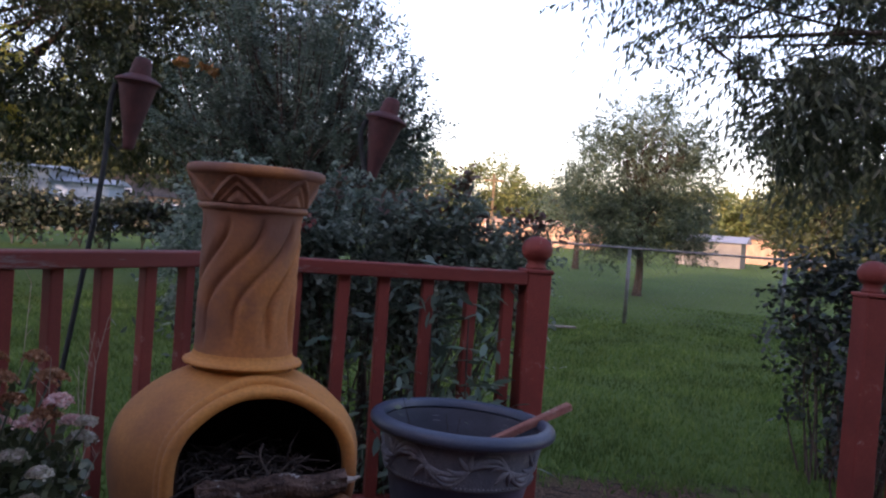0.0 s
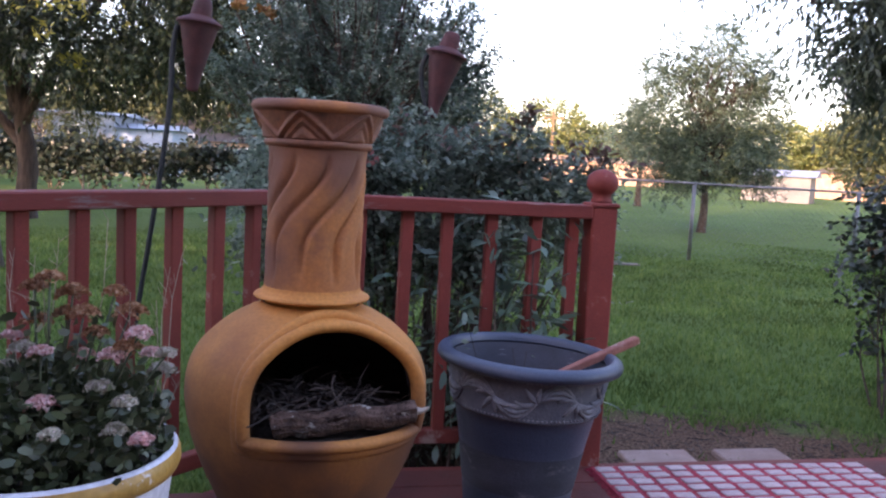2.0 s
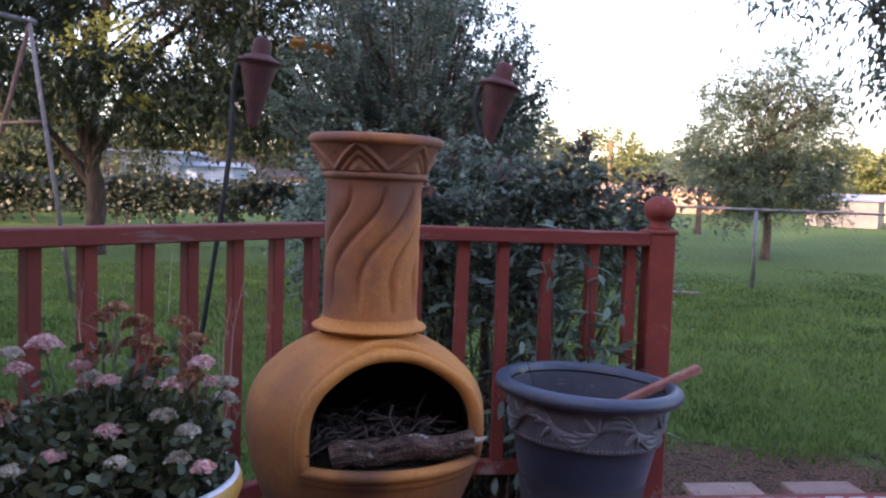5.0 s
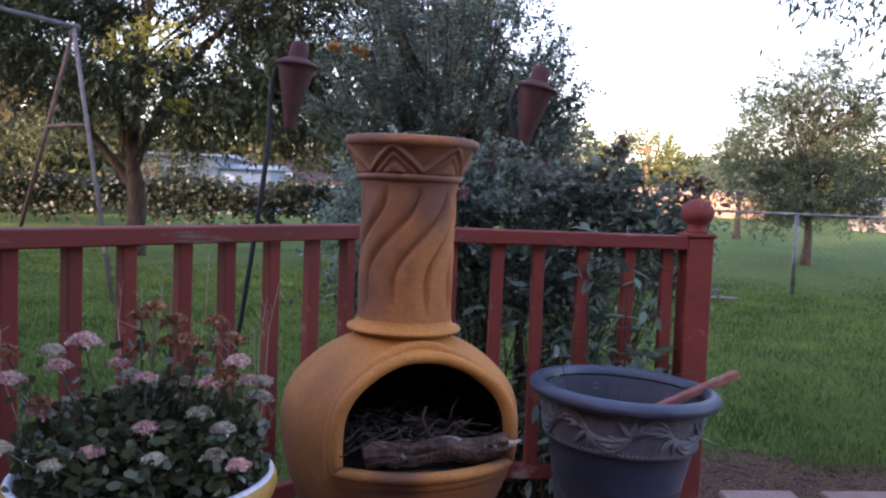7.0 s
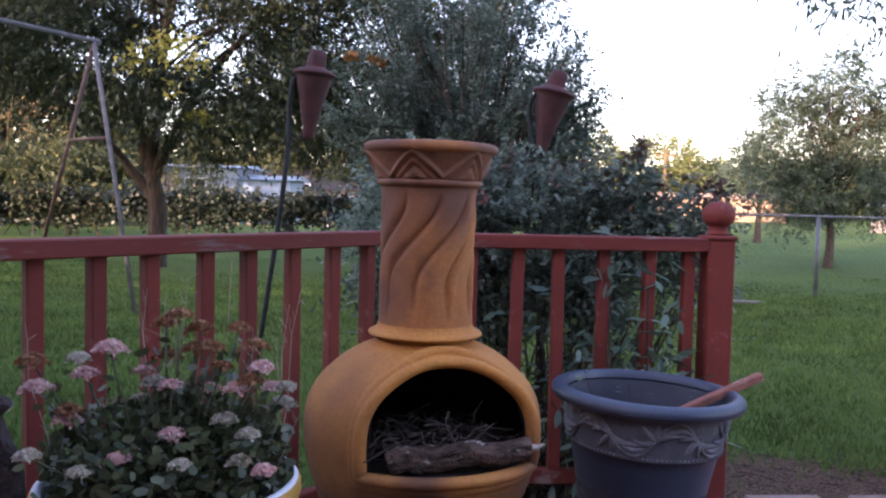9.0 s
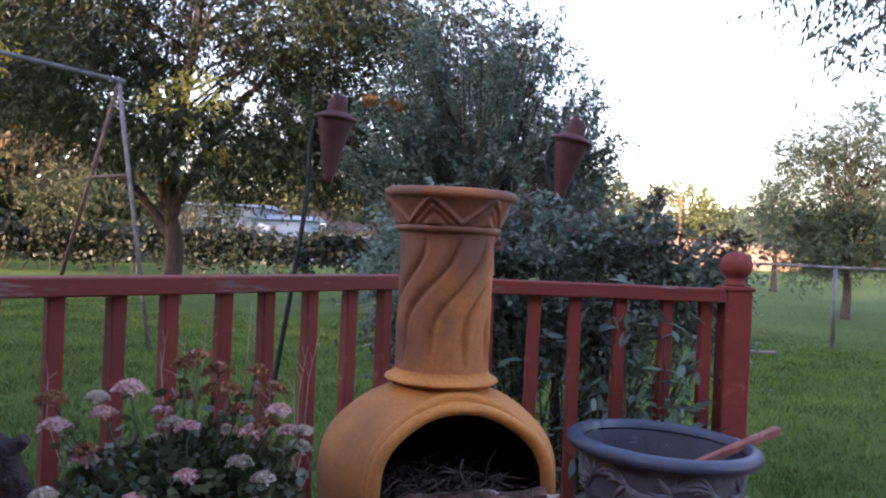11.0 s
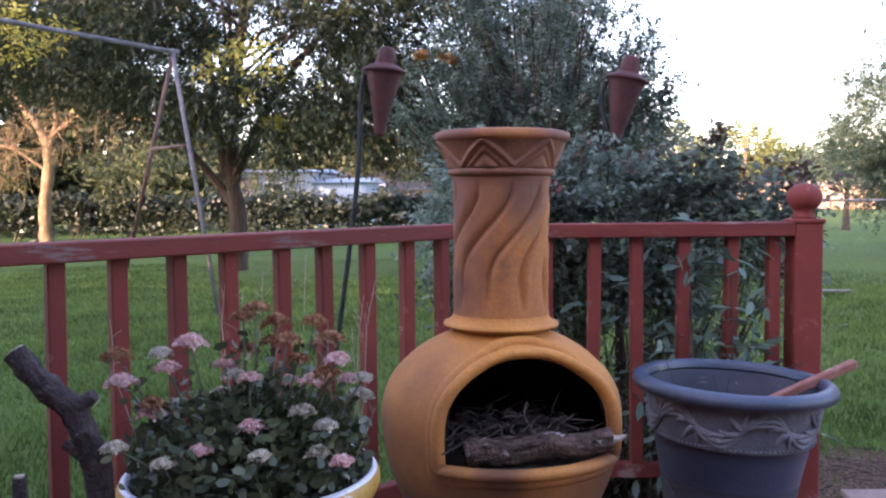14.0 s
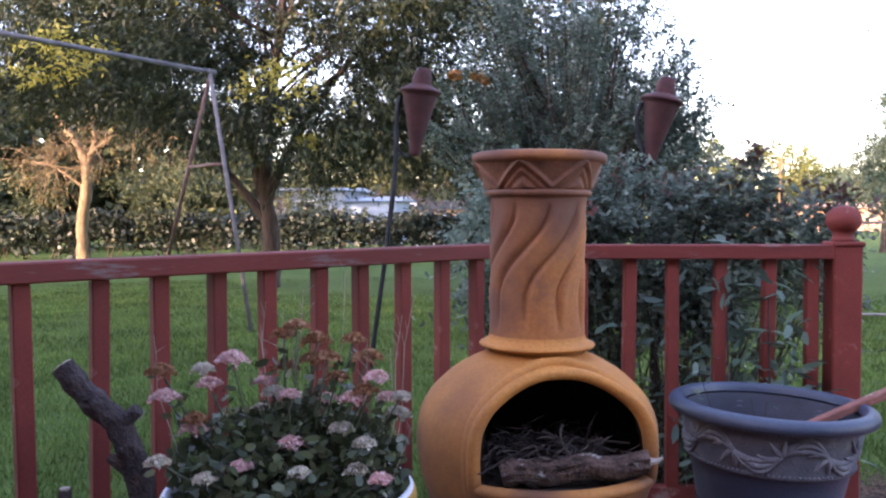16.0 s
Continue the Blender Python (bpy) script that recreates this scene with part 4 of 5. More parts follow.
def build_branches():
    """Cut branches stacked against the left-hand railing, the forked one tallest."""
    def piece(name, label, pts, r0, r1, forks=()):
        t = thing(name, label, "log", pts[0], group="stacked branches")
        base = Vector(pts[0])
        ln = [p - base for p in smooth_line(pts, 12)]
        rad = [(r0 + (r1 - r0) * i / (len(ln) - 1)) * (1 + 0.05 * math.sin(i * 0.8)) for i in range(len(ln))]
        mesh("bark", *tube(ln, rad, 26, 0.30, freq=42, around=6), BARK_DARK, t, smooth=True)
        d = (ln[-1] - ln[-2]).normalized()
        mesh("cut_end", *tube([ln[-1] - d * 0.002, ln[-1] + d * 0.003], [r1 * 0.9, r1 * 0.82], 14, 0.1), CUTWOOD, t, "pale sawn end")
        for a, b, r in forks:
            a, b = Vector(a) - base, Vector(b) - base
            mesh("side_stub", *tube([a, a.lerp(b, 0.5), b], [r, r * 0.95, r * 0.8], 10, 0.3), BARK_DARK, t)
    piece("forked_branch", "thick dark forked branch leaning by the flower pot", [(-0.90, 1.20, 0.0), (-0.92, 1.195, 0.3), (-0.943, 1.187, 0.551), (-0.962, 1.18, 0.608), (-0.981, 1.175, 0.648), (-1.028, 1.161, 0.69), (-1.068, 1.15, 0.742)], 0.025, 0.019,
          [((-0.978, 1.177, 0.636), (-0.941, 1.185, 0.668), 0.015), ((-0.955, 1.18, 0.56), (-0.99, 1.17, 0.585), 0.011)])
    piece("short_branch", "thin dark cut branch standing by the railing", [(-1.03, 1.12, 0.0), (-1.045, 1.125, 0.25), (-1.05, 1.13, 0.535)], 0.018, 0.010)
    piece("short_branch", "thin dark cut branch standing by the railing", [(-0.99, 1.10, 0.0), (-1.0, 1.11, 0.25), (-1.012, 1.12, 0.49)], 0.016, 0.009)
    piece("short_branch", "dark cut branch standing by the railing", [(-1.09, 1.07, 0.0), (-1.10, 1.08, 0.25), (-1.115, 1.09, 0.46)], 0.022, 0.018)


build_branches()


# ---------- torches ----------
def build_torch(at, tilt, lean, foot, label):
    t = thing("garden_torch", label, "torch", at, group="garden torches")
    m = pose(0, 0, 0, 0, 0, math.degrees(0.28)) @ pose(0, 0, 0, 0, tilt, 0)
    V, F = lathe(dense([(0.004, -0.266), (0.018, -0.264), (0.022, -0.255), (0.028, -0.21), (0.050, -0.11), (0.071, -0.02), (0.073, -0.004)], 4), 28)
    mesh("oil_cone", turned(V, m), F, TORCH, t, smooth=True)
    V, F = lathe(dense([(0.060, -0.014), (0.076, -0.016), (0.078, -0.008), (0.088, -0.004), (0.0885, 0.002), (0.084, 0.007), (0.055, 0.022), (0.040, 0.030), (0.004, 0.034)], 3), 28)
    mesh("brim", turned(V, m), F, TORCH, t, smooth=True)
    V, F = lathe(dense([(0.040, 0.024), (0.041, 0.032), (0.037, 0.070), (0.031, 0.090), (0.024, 0.096), (0.004, 0.098)], 3), 20)
    mesh("snuffer_cap", turned(V, m @ pose(0, 0, 0, 0, lean, 0)), F, TORCH, t, smooth=True)
    a = m @ Vector((-0.080, 0, -0.02))
    pts = smooth_line([a, a + Vector((-0.018, 0, -0.10)), Vector(foot).lerp(a, 0.72) + Vector((0.02, 0, 0)), Vector(foot)], 6)
    mesh("pole", *tube(pts, 0.0105, 10), POLE, t, "dark metal pole", smooth=True)
    c = m @ Vector((-0.02, 0, -0.25))
    mesh("bracket", *tube([c, c + Vector((-0.02, 0, -0.02)), pts[9]], 0.005, 6), POLE, t)


build_torch((-1.21, 3.295, 1.515), 5, 4, (-0.285, -0.08, -1.72), "rust-red metal garden torch on a leaning dark pole")
build_torch((-0.262, 3.575, 1.470), 11, 4, (-0.02, 0.0, -1.68), "rust-red metal garden torch among rose bushes")


# ---------- mat, pavers, plank ----------
def build_mat():
    u = Vector((0.963, 0.27, 0)).normalized()
    m = frame_m(Vector((0.37, 2.875, 0)), u, 0.0)
    mat_ob = thing("door_mat", "red and white checked woven mat on the deck", "mat", m=m)
    nx, ny, px, py = 12, 9, 0.087, 0.058
    V, F = [], []
    w, h = 40, 16
    for j in range(h + 1):
        for i in range(w + 1):
            x, y = nx * px * i / w, -ny * py * j / h
            V.append((x, y, 0.010 + 0.003 * noise.noise(Vector((x * 6, y * 6, 0)))))
    top_n = len(V)
    V += [(x, y, 0.001) for x, y, z in V[:top_n]]
    for j in range(h):
        for i in range(w):
            q = (j * (w + 1) + i, j * (w + 1) + i + 1, (j + 1) * (w + 1) + i + 1, (j + 1) * (w + 1) + i)
            F.append(q[::-1])
    edge = [i for i in range(w + 1)] + [j * (w + 1) + w for j in range(1, h + 1)] + [h * (w + 1) + i for i in range(w - 1, -1, -1)] + [j * (w + 1) for j in range(h - 1, 0, -1)]
    for a, b in zip(edge, edge[1:] + edge[:1]):
        F.append((a, b, b + top_n, a + top_n))
    mesh("red_weave", V, F, MAT_RED, mat_ob, "red woven ground with fringed edge")
    bv, bf = box((-0.033, -0.020, 0.008), (0.033, 0.020, 0.0145), 0.003)
    first = mesh("white_check", bv, bf, MAT_WHITE, mat_ob)
    first.location = (px / 2, -py / 2, 0)
    for i in range(nx):
        for j in range(ny):
            if i + j:
                c = new("white_check", first.data)
                c.parent = mat_ob
                c.location = (px * (i + 0.5) + RNG.normal() * 0.002, -py * (j + 0.5) + RNG.normal() * 0.002, RNG.normal() * 0.0008)
                c.rotation_euler = (0, 0, RNG.normal() * 0.04)
    fr = []
    for k in range(70):
        y = -ny * py * k / 70
        fr.append(tube([(0.002, y, 0.006), (-0.012, y + RNG.normal() * 0.004, 0.004), (-0.024, y + RNG.normal() * 0.006, 0.002)], [0.002, 0.0016, 0.001], 4))
    mesh("fringe", *joined(*fr), MAT_RED, mat_ob)


build_mat()


def build_pavers():
    for (x, y, ang) in ((0.755, 3.53, 13), (1.185, 3.65, 14)):
        V, F = box((-0.155, -0.155, -0.03), (0.155, 0.155, 0.018), 0.006)
        V = [Vector((v.x + 0.003 * noise.noise(v * 30), v.y + 0.003 * noise.noise(v * 31 + Vector((5, 0, 0))), v.z)) for v in V]
        p = mesh("paver", V, F, PAVER)
        p.matrix_world = pose(x, y, GROUND + 0.005, 1.5, -1, ang)
        tagged(p, "square pinkish concrete paver set in bare dirt", "paver", "stepping pavers")
    lit = []
    for i in range(420):
        r, a = 0.9 * math.sqrt(RNG.random()), RNG.uniform(0, 2 * math.pi)
        p = Vector((1.05 + 1.25 * r * math.cos(a), 3.9 + 0.7 * r * math.sin(a), GROUND + 0.006))
        d = Vector((RNG.normal(), RNG.normal(), 0.1 * RNG.normal())).normalized() * RNG.uniform(0.015, 0.05)
        lit.append(tube([p - d, p + d], 0.0018, 4))
    litter = thing("ground_litter", "dry grass stems and twigs scattered on bare dirt", "litter", (0, 0, 0), kind="stuff")
    mesh("litter_stems", *joined(*lit), TWIG, litter)
    V, F = box((-0.34, -0.06, 0), (0.34, 0.06, 0.025), 0.004)
    p = mesh("plank", V, F, BOARD)
    p.matrix_world = pose(1.42, 11.1, GROUND + 0.03, 0, 0, 4)
    tagged(p, "weathered grey plank lying on the lawn", "plank")


build_pavers()


# ---------- swing set and fences ----------
def build_swing():
    t = thing("swing_frame", "weathered grey steel A-frame swing set without seats", "swing set", (-5.35, 7.9, GROUND))
    apex = Vector((0, 0, 2.77))
    dirn = Vector((-0.237, -0.971, 0)).normalized()
    side = Vector((0.36, -0.93, 0)).normalized()
    f1, f2 = Vector((0.62, -0.22, 0.0)), Vector((-1.38, 0.8, 0.0))
    mesh("top_bar", *tube([apex + dirn * -0.06, apex + dirn * 3.6], 0.024, 12), SWING, t, smooth=True)
    mesh("leg", *tube([apex, f1], 0.023, 12), SWING, t, smooth=True)
    mesh("leg", *tube([apex + Vector((0, 0, -0.05)), f2], 0.023, 12), RUST, t, "rusty brown leg", smooth=True)
    a, b = apex.lerp(f1, 0.36), apex.lerp(f2, 0.36)
    mesh("crossbar", *tube([a, b], 0.018, 10), RUST, t, smooth=True)
    far = apex + dirn * 3.6
    for f in (f1, f2):
        mesh("leg", *tube([far, f + dirn * 3.6], 0.023, 12), SWING, t, smooth=True)
    mesh("apex_joint", *tube([apex + dirn * -0.075, apex + dirn * 0.05], 0.03, 12), SWING, t, smooth=True)


build_swing()


def build_fence(name, label, a, b, height, gap, posts, wires=True):
    a, b = Vector(a), Vector(b)
    f = thing(name, label, "fence", a, group="chain-link fences")
    d = b - a
    L = d.length
    u = d.normalized()
    mesh("top_rail", *tube([Vector((0, 0, height)), u * L * 0.5 + Vector((0, 0, height - 0.015)), u * L + Vector((0, 0, height))], 0.017, 8), GALV, f, smooth=True)
    V, F = tube([Vector((0, 0, -0.05)), Vector((0, 0, height - 0.02))], 0.03, 8)
    for i in range(posts):
        x = L * (i + 0.5 * (gap > 0)) / posts
        mesh("post", turned(V, Matrix.Translation(u * x)), F, GALV, f, smooth=True)
    if wires:
        VV, FF = [], []
        step = 0.09
        n = int(L / step)
        for k in range(-int(height / step), n):
            for s in (1, -1):
                x0, x1, z0, z1 = k * step, k * step + height, 0.03, height
                if s < 0:
                    z0, z1 = z1, z0
                if x0 < 0:
                    z0 += (z1 - z0) * (-x0) / height
                    x0 = 0
                if x1 > L:
                    z1 = z0 + (z1 - z0) * (L - x0) / (x1 - x0)
                    x1 = L
                v, fc = tube([u * x0 + Vector((0, 0, z0)), u * x1 + Vector((0, 0, z1))], 0.0012, 3)
                o = len(VV)
                VV += v
                FF += [[i + o for i in q] for q in fc]
        mesh("wire_mesh", VV, FF, GALV, f, "thin woven chain-link wire")


build_fence("chain_link_fence", "grey chain-link fence with a steel top rail", (0.33, 12.36, GROUND), (9.7, 12.9, GROUND), 1.125, 0, 4)


def spot(px_x, depth):
    """A place on the lawn: slope of the sight line from the deck, and the distance ahead."""
    a = radians(17)
    x = px_x * depth
    return Vector((0.04 + x * math.cos(a) - depth * math.sin(a), x * math.sin(a) + depth * math.cos(a), GROUND))


fa, fb = spot(-0.62, 24), spot(0.06, 24)
build_fence("chain_link_fence", "far chain-link fence overgrown with dark vines", fa, fb, 1.2, 1, 7, wires=False)


def build_vines():
    d = fb - fa
    L = d.length
    for i in range(6):
        t0, t1 = i / 6, (i + 1) / 6
        v = thing("fence_vine", "dark leafy vine climbing on the far fence", "vine", fa, group="fence vines")
        c = []
        for k in range(150):
            t = RNG.uniform(t0, t1)
            z = 1.15 + 0.25 * noise.noise(Vector((t * 14, 0, 0))) - abs(RNG.normal()) * 0.34
            if 0.15 < z:
                c.append(d * t + Vector((RNG.normal() * 0.1, RNG.normal() * 0.1, z)))
        c = np.array([tuple(q) for q in c])
        pts = (c[:, None] + RNG.normal(size=(len(c), 26, 3)) * (0.16, 0.12, 0.13)).reshape(-1, 3)
        leaves("vine_leaves", pts, 0.15, 0.11, LEAF_DARK, v, 0.2)
        st = []
        for k in range(9):
            t = RNG.uniform(t0, t1)
            p = d * t
            st.append(tube(smooth_line([p, p + Vector((RNG.normal() * 0.2, 0, 0.5)), p + Vector((RNG.normal() * 0.5, 0, 1.1))], 4), 0.018, 5))
        mesh("vine_stem", *joined(*st), TRUNK, v)["kind"] = "stuff"


build_vines()


# ---------- shrubs ----------
def shrub(name, label, base, blobs, clumps, per, spread, leaf, mat, stems, roses=0, petals=None, category="shrub", shell=0.3, twig=None):
    s = thing(name, label, category, base)
    c = in_blobs(blobs, clumps, shell)
    st = []
    for i in range(stems):
        e = Vector(c[RNG.integers(0, len(c))])
        r = Vector((e.x * 0.55 + RNG.normal() * 0.04, e.y * 0.4 + RNG.normal() * 0.04, 0))
        st.append(tube(smooth_line([r, r.lerp(e, 0.5) + Vector(RNG.normal(size=3)) * 0.04, e], 4), [0.007 - 0.0005 * k for k in range(9)], 5))
    mesh("cane_growth", *joined(*st), TRUNK, s)["kind"] = "stuff"
    pts = (c[:, None] + RNG.normal(size=(len(c), per, 3)) * np.array(spread)).reshape(-1, 3)
    if twig:
        length, k, sag, rise, hang = twig
        starts, ways = twigs_round(c, per, spread, rise)
        low = starts[:, 2] > 0.06
        twig_leaves("foliage", starts[low], ways[low], length, k, leaf, mat, s, sag, 0.9, hang, oval=True)
    else:
        leaves("foliage", pts[pts[:, 2] > 0.03], leaf[0], leaf[1], mat, s, 0.1, oval=True)
    for i in range(roses):
        q = c[RNG.integers(0, len(c))]
        leaves("rose_bloom", q + RNG.normal(size=(22, 3)) * 0.018 + (0, 0, 0.06), 0.03, 0.026, petals, s, -0.2, "small fading pink rose bloom")
    return s


b0 = CORNER + RU * 0.62 + RN * 0.50 + Vector((0, 0, GROUND))
def along(u, n, z):
    p = RU * u + RN * n
    return (p.x, p.y, z)


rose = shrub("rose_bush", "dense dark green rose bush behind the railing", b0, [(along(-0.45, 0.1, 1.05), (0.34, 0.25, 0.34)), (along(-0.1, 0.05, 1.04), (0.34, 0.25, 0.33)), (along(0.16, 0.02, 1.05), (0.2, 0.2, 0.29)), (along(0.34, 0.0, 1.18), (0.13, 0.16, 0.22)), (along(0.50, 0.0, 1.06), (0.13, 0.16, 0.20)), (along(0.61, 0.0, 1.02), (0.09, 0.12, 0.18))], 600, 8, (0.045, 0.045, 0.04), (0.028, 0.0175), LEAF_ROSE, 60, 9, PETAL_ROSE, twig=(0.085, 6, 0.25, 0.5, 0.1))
shoot_at = in_blobs([(along(0.56, 0, 1.22), (0.20, 0.10, 0.05)), (along(0.36, 0, 1.36), (0.10, 0.10, 0.05)), (along(-0.1, 0.0, 1.28), (0.4, 0.1, 0.05)), (along(0.60, 0, 1.18), (0.12, 0.08, 0.10))], 60, 0.1)
twig_leaves("young_growth", shoot_at, RNG.normal(size=(60, 3)) * 0.35 + (0, 0, 0.9), 0.12, 7, (0.042, 0.02), LEAF_RED, rose, 0.15, 0.8, 0.0, "reddish young leaf tips", "stuff", True)
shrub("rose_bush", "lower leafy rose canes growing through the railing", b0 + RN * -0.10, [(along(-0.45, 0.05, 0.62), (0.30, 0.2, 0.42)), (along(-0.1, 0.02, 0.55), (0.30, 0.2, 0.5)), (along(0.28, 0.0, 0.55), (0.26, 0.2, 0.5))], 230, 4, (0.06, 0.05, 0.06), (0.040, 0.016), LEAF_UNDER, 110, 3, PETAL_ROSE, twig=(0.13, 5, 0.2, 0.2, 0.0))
shrub("rail_vine", "thin vine with long leaves climbing the balusters", b0 + RN * -0.47, [(along(0.10, 0.0, 0.80), (0.26, 0.05, 0.26)), (along(0.2, 0.0, 0.55), (0.28, 0.05, 0.28))], 62, 2, (0.04, 0.02, 0.05), (0.072, 0.024), LEAF_VINE, 16, category="vine", twig=(0.12, 4, 0.3, 0.1, 0.05))
shrub("rose_bush", "dark reddish-green bush beside the steps opening", (2.22, 4.7, GROUND), [((-0.06, 0, 0.95), (0.30, 0.34, 0.34)), ((0.05, 0, 0.60), (0.30, 0.30, 0.32)), ((0.32, 0, 1.1), (0.42, 0.4, 0.32)), ((0.16, 0, 0.3), (0.2, 0.2, 0.26)), ((0.4, 0, 0.6), (0.3, 0.3, 0.4)), ((0.85, 0.2, 0.95), (0.45, 0.4, 0.45))], 420, 4, (0.06, 0.06, 0.055), (0.05, 0.03), LEAF_DARK, 70, 3, PETAL_RUST, twig=(0.11, 5, 0.25, 0.3, 0.1))
shrub("rose_bush", "dark leafy bush at the far side of the steps", (1.95, 3.75, GROUND), [((0, 0, 0.8), (0.2, 0.2, 0.3)), ((0.05, 0, 0.4), (0.14, 0.15, 0.3))], 50, 3, (0.04, 0.04, 0.05), (0.04, 0.022), LEAF_DARK, 30, twig=(0.09, 5, 0.25, 0.3, 0.1))

# ---------- trees ----------
tree("pecan_tree", "large spreading pecan tree with dark drooping leaves", (-7.5, 12.75, GROUND), [(0, 0, -0.1), (0.03, 0, 0.9), (-0.06, 0, 1.75), (0.0, 0.1, 3.2), (0.2, 0.2, 5.0), (0.3, 0.2, 7.0)], 0.17,
     [((0.6, 0, 4.9), (3.6, 3.0, 1.4)), ((-2.6, -0.5, 4.3), (2.6, 2.4, 1.3)), ((3.7, -0.2, 4.0), (2.2, 2.0, 1.3)), ((3.0, -0.8, 2.75), (1.3, 1.0, 0.8)), ((1.15, -1.2, 2.75), (0.95, 1.0, 0.55)), ((3.7, -0.6, 2.35), (1.0, 0.8, 0.5)), ((-1.9, -1.0, 3.35), (1.7, 1.0, 0.5)), ((-4.5, -0.5, 4.4), (2.2, 2, 1.0)), ((4.9, 1.0, 3.2), (1.4, 1.4, 1.6)), ((-0.3, -2.0, 3.5), (1.1, 0.8, 0.5)), ((-0.1, -0.8, 2.75), (0.7, 0.7, 0.4)), ((2.2, -0.2, 2.45), (0.9, 0.8, 0.35)), ((1.0, -0.6, 2.25), (0.6, 0.6, 0.35)), ((0.75, -1.5, 2.85), (1.1, 0.7, 0.45)), ((2.4, -1.0, 2.65), (1.1, 0.8, 0.45)), ((3.1, -1.0, 3.4), (1.2, 0.9, 0.6)), ((-1.0, -1.4, 3.0), (0.9, 0.6, 0.4)), ((0.0, -1.2, 3.05), (0.9, 0.6, 0.5)), ((-0.5, -0.9, 2.65), (0.7, 0.5, 0.35)), ((-4.3, -1.2, 3.2), (1.5, 0.9, 0.45))], 400, 34, (0.34, 0.32, 0.16), (0.115, 0.038), LEAF_PECAN, TRUNK, 40, 0.15, 0.55, 16,
     extra_limbs=[([(-0.02, 0, 1.1), (-0.2, -0.05, 1.36), (-0.41, -0.1, 1.63), (-1.04, -0.2, 2.33), (-1.81, -0.3, 2.85), (-3.4, -0.5, 3.5)], 0.095), ([(-0.05, 0, 1.5), (0.37, 0, 2.26), (0.9, -0.1, 3.0), (1.8, -0.2, 3.9)], 0.12), ([(-0.1, 0, 1.6), (-0.35, 0, 2.6), (-0.5, 0, 4.2)], 0.12)], twig=(0.42, 10, 0.45, 0.15, 0.45))


def build_pear():
    """An upright crown: many limbs fan up from a short trunk, each clothed in twigs."""
    t = thing("pear_tree", "dense upright pear tree with small glossy leaves", "tree", (-1.72, 9.3, GROUND))
    line = smooth_line([(0, 0, -0.1), (0.02, 0, 0.6), (0.06, 0, 1.3), (0.05, 0, 2.2)], 5)
    mesh("trunk", *tube(line, [0.12 - 0.004 * i for i in range(len(line))], 9, 0.2), TRUNK, t, smooth=True)
    limbs, starts, ways = [], [], []
    for i in range(146):
        a = RNG.uniform(0, 2 * math.pi) if i < 124 else RNG.uniform(-0.9, 0.6)
        skirt = i % 3 == 0 or i >= 124
        r = RNG.uniform(0.9 if i < 124 else 1.2, 1.6) if skirt else 1.66 * RNG.random() ** 0.42
        dome = 1.55 + 2.35 * (1 - (r / 1.78) ** 3)
        z = dome * RNG.uniform(0.55, 0.95) if skirt else dome * RNG.uniform(0.9, 1.03)
        if r * math.cos(a) < -0.8:
            z = max(z, 1.95)
        tip = Vector((r * math.cos(a), 0.8 * r * math.sin(a), z))
        q = line[RNG.integers(5, len(line))]
        mid = Vector((tip.x * 0.62, tip.y * 0.62, q.z + (z - q.z) * 0.42)) + Vector(RNG.normal(size=3)) * 0.05
        ln = smooth_line([q, mid, tip], 7)
        rr = RNG.uniform(0.016, 0.034)
        limbs.append(tube(ln, [rr * (1 - 0.06 * k) for k in range(len(ln))], 5, 0.1))
        axis = (tip - mid).normalized()
        for u in RNG.uniform(0.25, 1.0, 34):
            f = u * (len(ln) - 1)
            k = min(int(f), len(ln) - 2)
            p = ln[k].lerp(ln[k + 1], f - k)
            starts.append(tuple(p + Vector(RNG.normal(size=3)) * 0.05))
            ways.append(tuple(axis * 0.7 + Vector((math.cos(a), math.sin(a), 0)) * 0.15 + Vector(RNG.normal(size=3)) * 0.38 + Vector((0, 0, 0.45))))
    mesh("branchwork", *joined(*limbs), TRUNK, t, smooth=True)["kind"] = "stuff"
    twig_leaves("crown", starts, ways, 0.25, 10, (0.056, 0.031), LEAF_PEAR, t, 0.15, 0.85, 0.1)


build_pear()
tree("young_tree", "young round-crowned tree on the lawn", (4.24, 18.9, GROUND), [(0, 0, -0.1), (0.02, 0, 0.7), (-0.05, 0, 1.5), (0.05, 0, 3.2)], 0.11,
     [((0.1, 0, 3.2), (1.0, 1.0, 1.1)), ((-0.75, 0, 2.6), (0.9, 0.9, 1.1)), ((0.8, 0, 2.7), (0.75, 0.8, 1.1)), ((0.2, -0.2, 1.8), (1.2, 1.0, 0.75)), ((-1.35, 0, 2.2), (0.6, 0.6, 0.55)), ((0.2, 0, 4.1), (0.4, 0.4, 0.5)), ((-1.0, 0, 3.4), (0.6, 0.6, 0.7)), ((-0.75, 0, 1.3), (0.75, 0.8, 0.6)), ((0.85, 0, 1.35), (0.65, 0.7, 0.6)), ((0.9, 0, 3.5), (0.5, 0.6, 0.55)), ((-0.5, 0, 3.95), (0.35, 0.4, 0.35))], 440, 11, (0.17, 0.17, 0.15), (0.085, 0.036), LEAF_YOUNG, TRUNK, 60, 0.1, 0.3, twig=(0.26, 9, 0.2, 0.4, 0.15))
